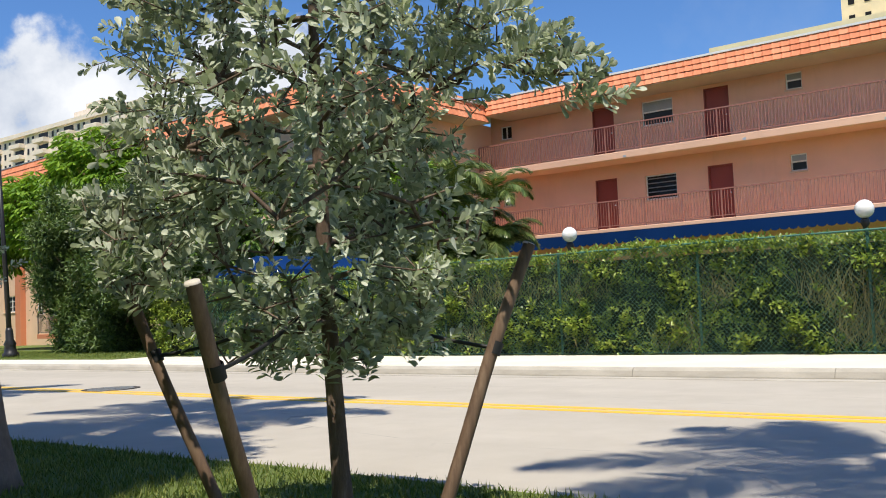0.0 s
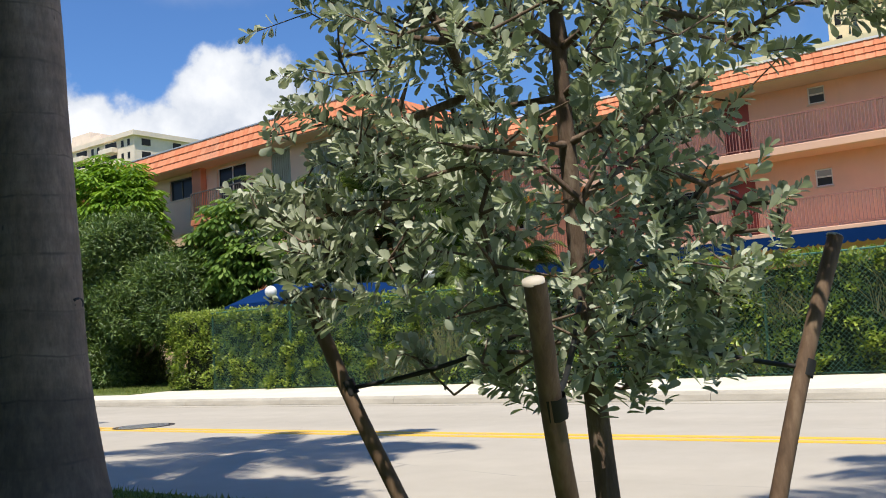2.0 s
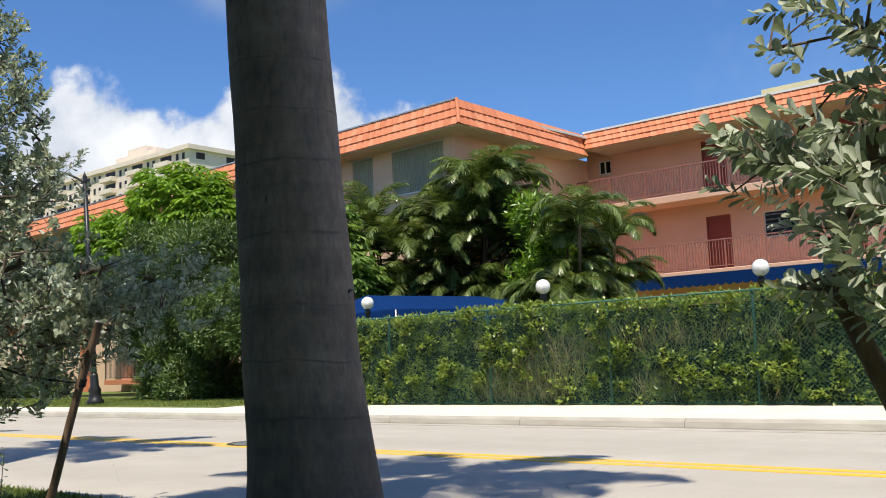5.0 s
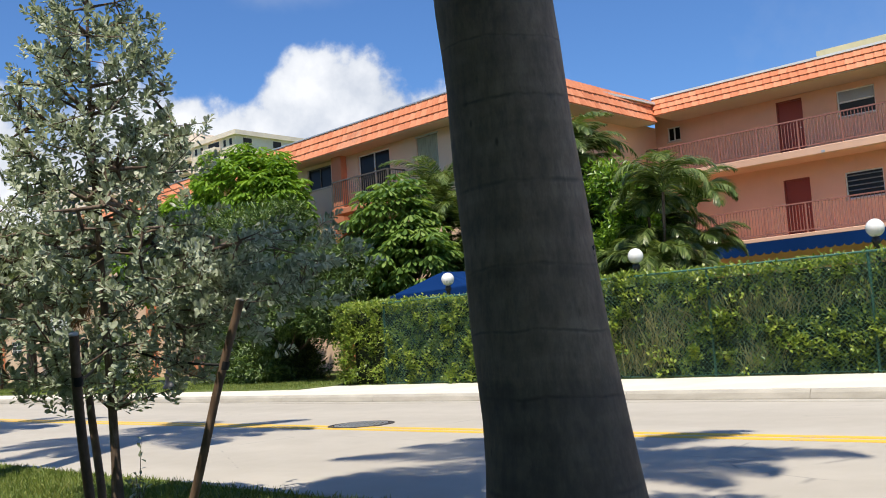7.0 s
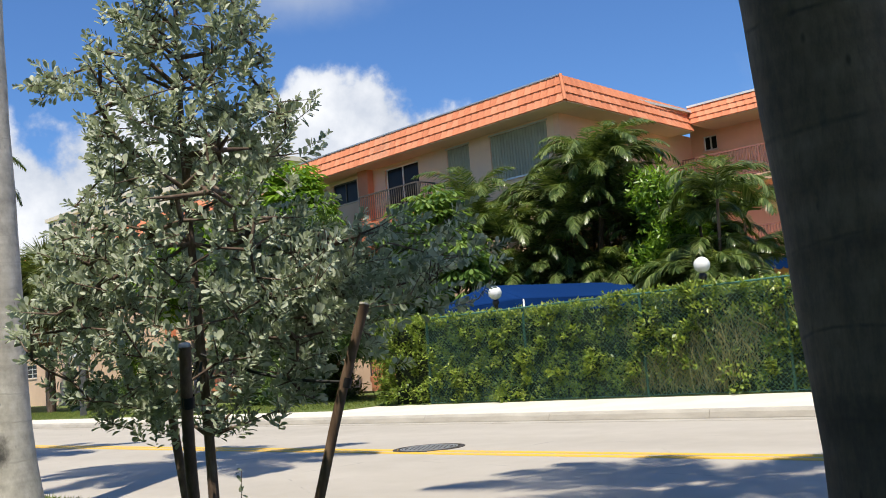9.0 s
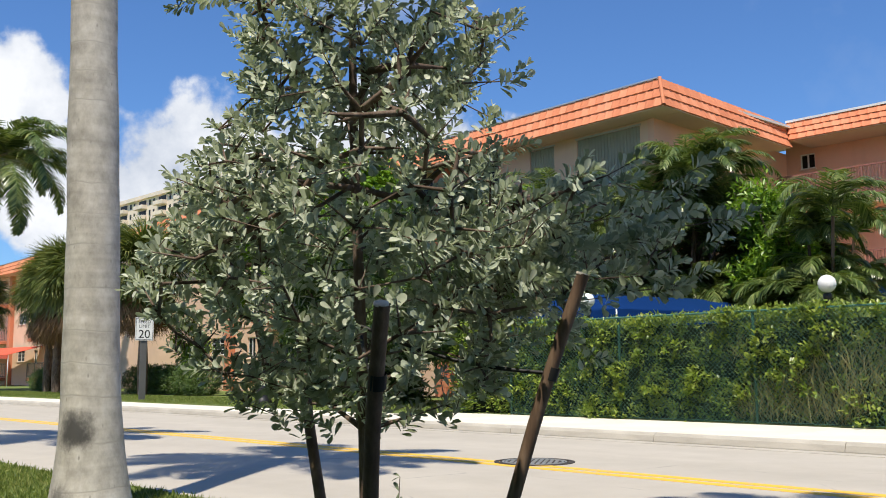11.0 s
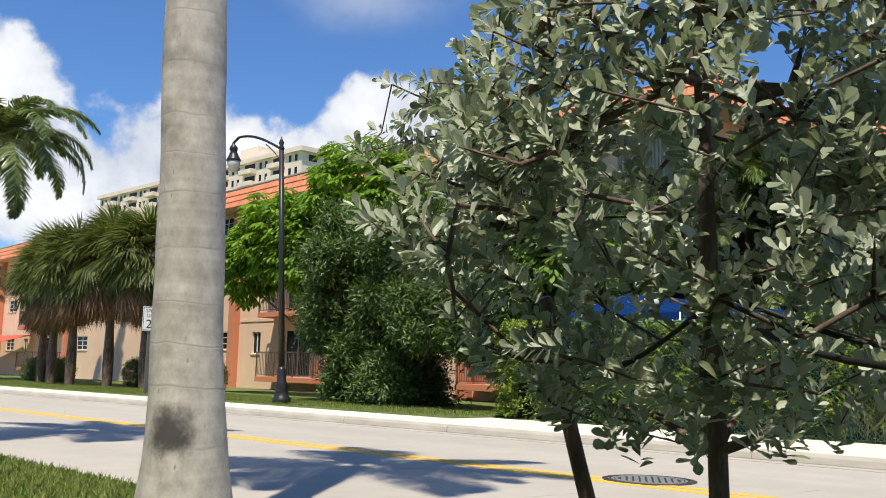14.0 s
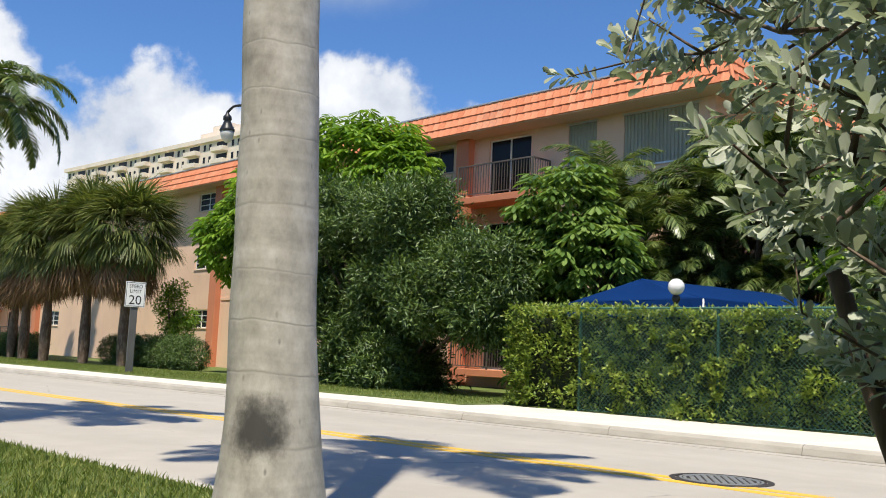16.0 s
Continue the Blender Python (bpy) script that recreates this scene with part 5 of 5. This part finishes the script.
def bushy_tree(name, base, blobs, per, k, leaf, material, label, category, seed, spread=0.12, droop=0.0, shape=LANCE, limbs=11, flowers=0, rough=0.22, inner=0.35):
    """A crown of leaf clumps over overlapping lobes, on a forked trunk."""
    rng = np.random.default_rng(seed)
    e = thing(name, base, label, category)
    P, O = ellipsoid_points(blobs, per, rng, inner, rough)
    P[:, 2] = np.maximum(P[:, 2], base[2] + 0.12)
    p, d, u = clumps(P, O, k, spread, rng, droop)
    p[:, 2] = np.maximum(p[:, 2], base[2] + 0.08)
    n = len(p)
    part("crown", leaves("crown", p, d, u, leaf[0] * rng.uniform(0.7, 1.25, n), leaf[1] * rng.uniform(0.8, 1.2, n), shape), M[material], e, "", "stuff")
    lines = []
    for i in range(limbs):
        b = blobs[i % len(blobs)]
        t = np.array(b[:3]) + unit(1, rng)[0] * np.array(b[3:]) * 0.6
        s = np.array(base) + np.array([rng.normal() * 0.1, rng.normal() * 0.1, -0.05])
        m = s * 0.45 + t * 0.55 + np.array([0, 0, -0.25]) + rng.normal(size=3) * 0.15
        f = np.linspace(0, 1, 8)[:, None]
        lines.append((s * (1 - f) ** 2 + 2 * m * f * (1 - f) + t * f ** 2, np.linspace(0.08, 0.015, 8)))
    part("stem_clump", tubes("stem_clump", lines, 7), M["bark"], e, "several stems rising from the base", "stuff")
    if flowers:
        q = P[rng.choice(len(P), flowers)] + O[:1] * 0
        part("flowers", leaves("flowers", np.repeat(q, 5, 0), unit(flowers * 5, rng), unit(flowers * 5, rng), np.full(flowers * 5, 0.05), np.full(flowers * 5, 0.045), LANCE), M["petal"], e, "scattered white blossoms", "stuff")
    return e


def leaf_umbrellas(name, base, blobs, per, material, label, seed, length=0.26, width=0.09, fan=9, droop=1.1):
    """A tree of large drooping hand-shaped leaves in tiers."""
    rng = np.random.default_rng(seed)
    e = thing(name, base, label, "tree")
    P, O = ellipsoid_points(blobs, per, rng, 0.3, 0.2)
    n = len(P)
    ang = np.tile(np.linspace(0, 2 * np.pi, fan, endpoint=False), n) + np.repeat(rng.random(n) * 6, fan)
    h = np.stack([np.cos(ang), np.sin(ang), np.zeros(n * fan)], 1)
    d = h + np.repeat(O, fan, 0) * 0.45
    d[:, 2] -= droop * (0.5 + 0.5 * rng.random(n * fan))
    p = np.repeat(P, fan, 0) + h * 0.03
    part("crown", leaves("crown", p, d, h * 0.4 + np.array([0, 0, 1.0]), length * rng.uniform(0.75, 1.2, n * fan), width * rng.uniform(0.8, 1.2, n * fan), OBOVATE), M[material], e, "", "stuff")
    lines = []
    for i in range(9):
        b = blobs[i % len(blobs)]
        t = np.array(b[:3]) + unit(1, rng)[0] * np.array(b[3:]) * 0.6
        s = np.array(base) + np.array([rng.normal() * 0.12, rng.normal() * 0.12, -0.05])
        f = np.linspace(0, 1, 7)[:, None]
        m = s * 0.5 + t * 0.5 + rng.normal(size=3) * 0.2
        lines.append((s * (1 - f) ** 2 + 2 * m * f * (1 - f) + t * f ** 2, np.linspace(0.10, 0.02, 7)))
    part("stem_clump", tubes("stem_clump", lines, 7), M["bark"], e, "", "stuff")


bushy_tree("oleander", (-40.6, 9.7, 0.17), lumps([(-41.6, 9.6, 4.6, 2.3, 1.7, 1.8), (-39.4, 9.3, 3.9, 2.0, 1.5, 1.6), (-38.0, 9.2, 2.9, 1.7, 1.3, 1.2), (-42.6, 9.8, 3.2, 1.9, 1.5, 1.7), (-41.2, 9.8, 1.9, 1.6, 1.1, 1.3), (-36.9, 9.2, 2.9, 1.3, 1.0, 1.2), (-41.6, 9.7, 0.8, 1.2, 0.9, 0.8), (-40.1, 9.5, 0.8, 1.0, 0.9, 0.8)], 12, 0.62, 5),
           50, 8, (0.19, 0.046), "l_oleander", "large dark green oleander with scattered white blossoms", "shrub", 21, 0.13, 0.15, flowers=60, rough=0.42, inner=0.5)
leaf_umbrellas("mango_tree", (-43.6, 11.6, 0.17), [(-44.5, 11.6, 7.0, 2.3, 1.7, 1.8), (-42.7, 11.5, 6.3, 1.4, 1.4, 1.5), (-46.9, 11.4, 5.2, 1.7, 1.4, 1.5), (-44.4, 11.4, 4.6, 1.9, 1.5, 1.4), (-48.6, 11.3, 5.9, 2.1, 1.5, 1.6), (-50.6, 11.2, 5.0, 1.3, 1.2, 1.3)], 13, "l_bright", "bright green tree with drooping leaf tiers before the facade", 22, 0.42, 0.125, 8)
leaf_umbrellas("umbrella_tree", (-35.6, 10.6, 0.17), [(-35.5, 10.4, 4.7, 1.3, 1.1, 1.3), (-36.3, 10.3, 3.3, 1.2, 1.1, 1.2), (-34.6, 10.3, 3.5, 1.2, 1.1, 1.2), (-35.8, 10.4, 1.8, 1.3, 1.0, 1.2)], 18, "l_umbrella", "umbrella tree with glossy drooping hand-shaped leaves", 23, 0.36, 0.125, 8)
bushy_tree("garden_shrub", (-28.6, 13.2, 0.17), lumps([(-29.7, 13.4, 4.9, 0.6, 0.5, 0.7), (-29.1, 13.2, 3.9, 0.75, 0.6, 0.8), (-29.9, 13.6, 3.5, 0.5, 0.5, 0.5), (-28.5, 13.2, 2.7, 0.8, 0.6, 0.8)], 7, 0.36, 9), 18, 6, (0.21, 0.08), "l_bright", "light green leafy shrub behind the canopy tent", "shrub", 25, 0.12, 0.1)
bushy_tree("low_hedge", (-54.6, 10.9, 0.17), [(x, 10.9, 0.72, 0.95, 0.6, 0.68) for x in (-57.9, -56.8, -55.7, -54.6, -53.5, -52.5)], 170, 6, (0.075, 0.036), "l_oleander", "low clipped hedge in front of the ground floor", "hedge", 26, 0.05, rough=0.08)
bushy_tree("low_hedge", (-66.0, 11.6, 0.17), [(x, 11.4, 0.68, 0.95, 0.6, 0.64) for x in (-70.0, -68.9, -67.8, -66.8)], 150, 6, (0.075, 0.036), "l_oleander", "low clipped hedge under the palms", "hedge", 27, 0.05, rough=0.08)
bushy_tree("garden_shrub", (-55.4, 12.0, 0.17), lumps([(-55.8, 12.0, 2.6, 0.9, 0.7, 0.9), (-55.0, 11.9, 1.6, 0.9, 0.7, 0.9)], 6, 0.35, 4), 40, 6, (0.13, 0.05), "l_bright", "small bright green bush by the wall", "shrub", 28, 0.08)


def feather_palm_clump(x, y, stems, seed, label, low=1.8, high=4.7, span=(1.9, 2.6), droop=0.8, reach=0.13):
    rng = np.random.default_rng(seed)
    e = thing("areca_palm", (x, y, 0.17), label, "palm tree", "feathery garden palms")
    lines, P, D, U, L, ribs = [], [], [], [], [], []
    for _ in range(stems):
        a = rng.random() * 2 * math.pi
        h = rng.uniform(low, high)
        r = rng.uniform(0.1, 0.55)
        top = np.array([x + math.cos(a) * (r + reach * h), y + math.sin(a) * (r + reach * 0.6 * h), 0.17 + h])
        bot = np.array([x + math.cos(a) * r, y + math.sin(a) * r, 0.12])
        lines.append(((bot, (bot + top) / 2 + [0, 0, 0.1], top), (0.05, 0.045, 0.035)))
        for i in range(11):
            pts, p, d, u, l = frond(top, i * 2.4 + rng.random(), 1.54 - 0.75 * (i / 11) + rng.normal() * 0.1, rng.uniform(*span), 58, 0.54, rng, droop=droop, hang=0.65, lift=0.3, sweep=0.7)
            P.append(p), D.append(d), U.append(u), L.append(l)
            ribs.append((pts, np.linspace(0.016, 0.004, len(pts))))
    P, D, U, L = (np.concatenate(a) for a in (P, D, U, L))
    part("stem_clump", tubes("stem_clump", lines, 7), M["stake"], e, "slender ringed stems", "stuff")
    part("ribs", tubes("ribs", ribs, 4), M["l_umbrella"], e, "", "stuff")
    part("fronds", leaves("fronds", P, D, U, L, np.full(len(P), 0.033), STRAP), M["l_palm"], e, "arching feathery green fronds", "stuff")


feather_palm_clump(-34.9, 13.2, 10, 31, "clump of feathery garden palms before the storm shutters", 2.4, 5.6, (2.2, 2.8), 1.0)
feather_palm_clump(-33.3, 14.6, 11, 37, "clump of feathery garden palms behind the canopy tent", 3.0, 6.0, (2.3, 2.9), 1.0)
feather_palm_clump(-31.9, 15.5, 9, 32, "tall feathery garden palm clump against the end wall", 3.0, 5.9, (2.2, 2.8), 1.0)
feather_palm_clump(-34.0, 14.3, 7, 33, "low spreading feathery palm clump", 1.2, 2.8, (2.1, 2.7), 1.05)
feather_palm_clump(-32.2, 15.0, 7, 36, "low feathery palm beside the canopy tent", 1.2, 2.8, (2.1, 2.7), 1.05)
feather_palm_clump(-29.2, 15.6, 7, 34, "feathery palm near the courtyard railings", 1.8, 4.6, (1.6, 2.1), 1.1)
feather_palm_clump(-27.9, 12.2, 12, 35, "drooping feathery palm at the courtyard corner", 0.9, 4.3, (1.3, 1.9), 1.2, 0.1)
# unseen tree, inferred from the shaded trunk; extra lobes placed to block skylight
bushy_tree("unseen_shade_tree", (-15.0, -12.2, 0.07), [(-16.3, -8.9, 8.6, 1.7, 1.6, 1.3), (-16.9, -7.9, 8.5, 1.3, 1.2, 1.0), (-16.0, -9.4, 8.0, 1.3, 1.2, 1.0), (-16.6, -8.5, 9.4, 1.6, 1.5, 1.0), (-16.9, -9.4, 7.0, 1.2, 1.2, 1.0), (-17.5, -10.6, 7.4, 2.2, 2.0, 1.1), (-15.6, -11.0, 7.2, 2.0, 2.0, 1.1), (-18.4, -9.6, 7.6, 1.2, 1.2, 0.8), (-19.45, -6.8, 8.0, 0.65, 0.65, 0.45), (-16.2, -11.6, 8.2, 2.4, 1.8, 1.6), (-15.4, -13.6, 5.6, 3.4, 1.8, 3.0), (-19.6, -12.8, 6.2, 3.0, 2.2, 2.6), (-11.6, -13.2, 6.0, 3.0, 2.0, 2.6), (-18.6, -11.0, 7.6, 2.2, 1.6, 1.4)], 95, 7, (0.17, 0.075), "l_oleander", "unseen broad dark-leaved tree placed to shade the palm trunk", "tree", 51, 0.14)
# unseen row added behind the viewpoint to cut sky light from that side
for k, tx in enumerate((-46.0, -38.0, -30.5, -23.0, -7.0, 0.5)):
    bushy_tree("unseen_shade_tree", (tx, -16.5, 0.07), [(tx, -16.5, 6.2, 4.0, 2.8, 3.2), (tx + 2.4, -16.0, 3.6, 2.8, 2.2, 2.8), (tx - 2.2, -16.8, 3.8, 2.8, 2.2, 2.8)], 24, 7, (0.26, 0.11), "l_oleander", "unseen broad-leaved tree added behind the footway to block sky light", "tree", 60 + k, 0.2)


def sucker(x, y, z0, seed):
    """A few leafy shoots from the ground."""
    rng = np.random.default_rng(seed)
    e = thing("leafy_sucker", (x, y, z0), "small leafy shoots growing beside a young tree", "plant")
    lines, P, D, U = [], [], [], []
    for i in range(4):
        top = np.array([x + rng.normal() * 0.07, y + rng.normal() * 0.07, z0 + (0.55, 0.28, 0.22, 0.3)[i]])
        f = np.linspace(0, 1, 9)[:, None]
        pts = np.array([x, y, z0 - 0.02]) * (1 - f) + top * f
        lines.append((pts, np.linspace(0.005, 0.002, 9)))
        for p in pts[3:]:
            for q in range(2):
                P.append(p)
                D.append(rng.normal(size=3) + np.array([0, 0, 0.5]))
                U.append(np.array([0, 0, 1.0]) + rng.normal(size=3) * 0.3)
    part("shoot", tubes("shoot", lines, 5), M["bark"], e, "", "stuff")
    part("leaves", leaves("leaves", P, D, U, rng.uniform(0.04, 0.065, len(P)), rng.uniform(0.018, 0.028, len(P)), OBOVATE), M["l_silver"], e, "", "stuff")


sucker(-22.0, -5.62, 0.07, 71)


# ---- grass ----
def grass(name, x0, x1, y0, y1, z, n, h, seed, label):
    rng = np.random.default_rng(seed)
    p = np.stack([rng.uniform(x0, x1, n), rng.uniform(y0, y1, n), np.full(n, z - 0.015)], 1)
    d = np.stack([rng.normal(size=n) * 0.5, rng.normal(size=n) * 0.5, np.ones(n)], 1)
    solo(name, leaves(name, p, d, unit(n, rng), h * rng.uniform(0.5, 1.2, n), np.full(n, h * 0.11), LANCE), M["l_grass"], label, "grass", kind="stuff")


grass("grass", -36, -13, -7.6, -4.50, 0.07, 90000, 0.075, 41, "short mown grass on the verge")
grass("grass", -80, -34.5, 5.76, 9.8, 0.18, 42000, 0.09, 42, "mown grass on the far lawn")


# ---- distant towers ----
def tower(x0, x1, y0, y1, h, floors, wall, label, seed, bays):
    e = thing("apartment_tower", ((x0 + x1) / 2, (y0 + y1) / 2, 0), label, "tower block", "distant apartment towers")
    part("wall", boxes((x0, x1, y0, y1, -0.1, h)), wall, e)
    part("roof_rim", boxes((x0 - 0.8, x1 + 0.8, y0 - 0.8, y1 + 0.8, h, h + 1.1)), wall, e)
    part("penthouse", boxes((x0 + (x1 - x0) * 0.62, x0 + (x1 - x0) * 0.8, y0 + 5, y1 - 5, h + 1.1, h + 4.6), (x0 + (x1 - x0) * 0.66, x0 + (x1 - x0) * 0.74, y0 + 6, y1 - 6, h + 4.6, h + 6.4)), wall, e)
    fh = h / floors
    w = (x1 - x0) / bays
    for f in range(max(0, floors - 7), floors):
        z = f * fh
        for b in range(bays):
            a = x0 + b * w
            if b % 2 == 1:
                bal = part("balcony", boxes((a + 0.3, a + w - 0.3, y0 - 1.7, y0 - 0.01, z, z + 1.15), bevel=0.05), M["cream"], e)
                part("balcony_door", boxes((a + 0.8, a + w - 0.8, y0 - 0.06, y0 - 0.012, z + 1.16, z + fh - 0.35)), M["glass"], bal)
            else:
                for q in (0.18, 0.58):
                    part("window", boxes((a + w * q, a + w * (q + 0.15), y0 - 0.08, y0 - 0.012, z + 1.0, z + fh - 0.5)), M["glass"], e)
        for s in range(3):
            yy = y0 + 2 + s * (y1 - y0 - 4) / 3
            part("window", boxes((x1 + 0.012, x1 + 0.08, yy, yy + 2.4, z + 1.0, z + fh - 0.5)), M["glass"], e)


tower(-300, -197, 120, 150, 51.5, 17, M["cream"], "distant cream apartment tower with stacked balconies", 1, 17)
tower(-61.5, -30, 120, 140, 35.3, 12, M["yellowwall"], "distant yellow apartment tower with balconies", 2, 6)
tower(-46.5, -20, 128, 150, 52, 17, M["yellowwall"], "taller pale yellow tower with wide balconies", 3, 5)


def entrance_awning(x0, x1, y0, y1, z0, z1):
    e = thing("entrance_awning", ((x0 + x1) / 2, y1, z0), "red canvas awning over a ground-floor entrance", "awning")
    bm = bmesh.new()
    sec = [(y1, z1), (y0, z0 + 0.28), (y0, z0), (y0 + 0.02, z0), (y0 + 0.02, z0 + 0.26), (y1, z1 - 0.03)]
    a = [bm.verts.new((x0, y, z)) for y, z in sec]
    b = [bm.verts.new((x1, y, z)) for y, z in sec]
    for i in range(len(sec)):
        j = (i + 1) % len(sec)
        bm.faces.new((a[i], a[j], b[j], b[i]))
    bm.faces.new(a[::-1])
    bm.faces.new(b)
    bmesh.ops.recalc_face_normals(bm, faces=bm.faces[:])
    part("cover", bm, M["awning"], e)
    for px in (x0 + 0.05, x1 - 0.05):
        part("post", lathe(px, y0 + 0.06, [(0.03, 0.15), (0.03, z0 + 0.27)], 8), M["white"], e)


entrance_awning(-99.0, -87.0, 15.6, 17.95, 2.1, 3.0)
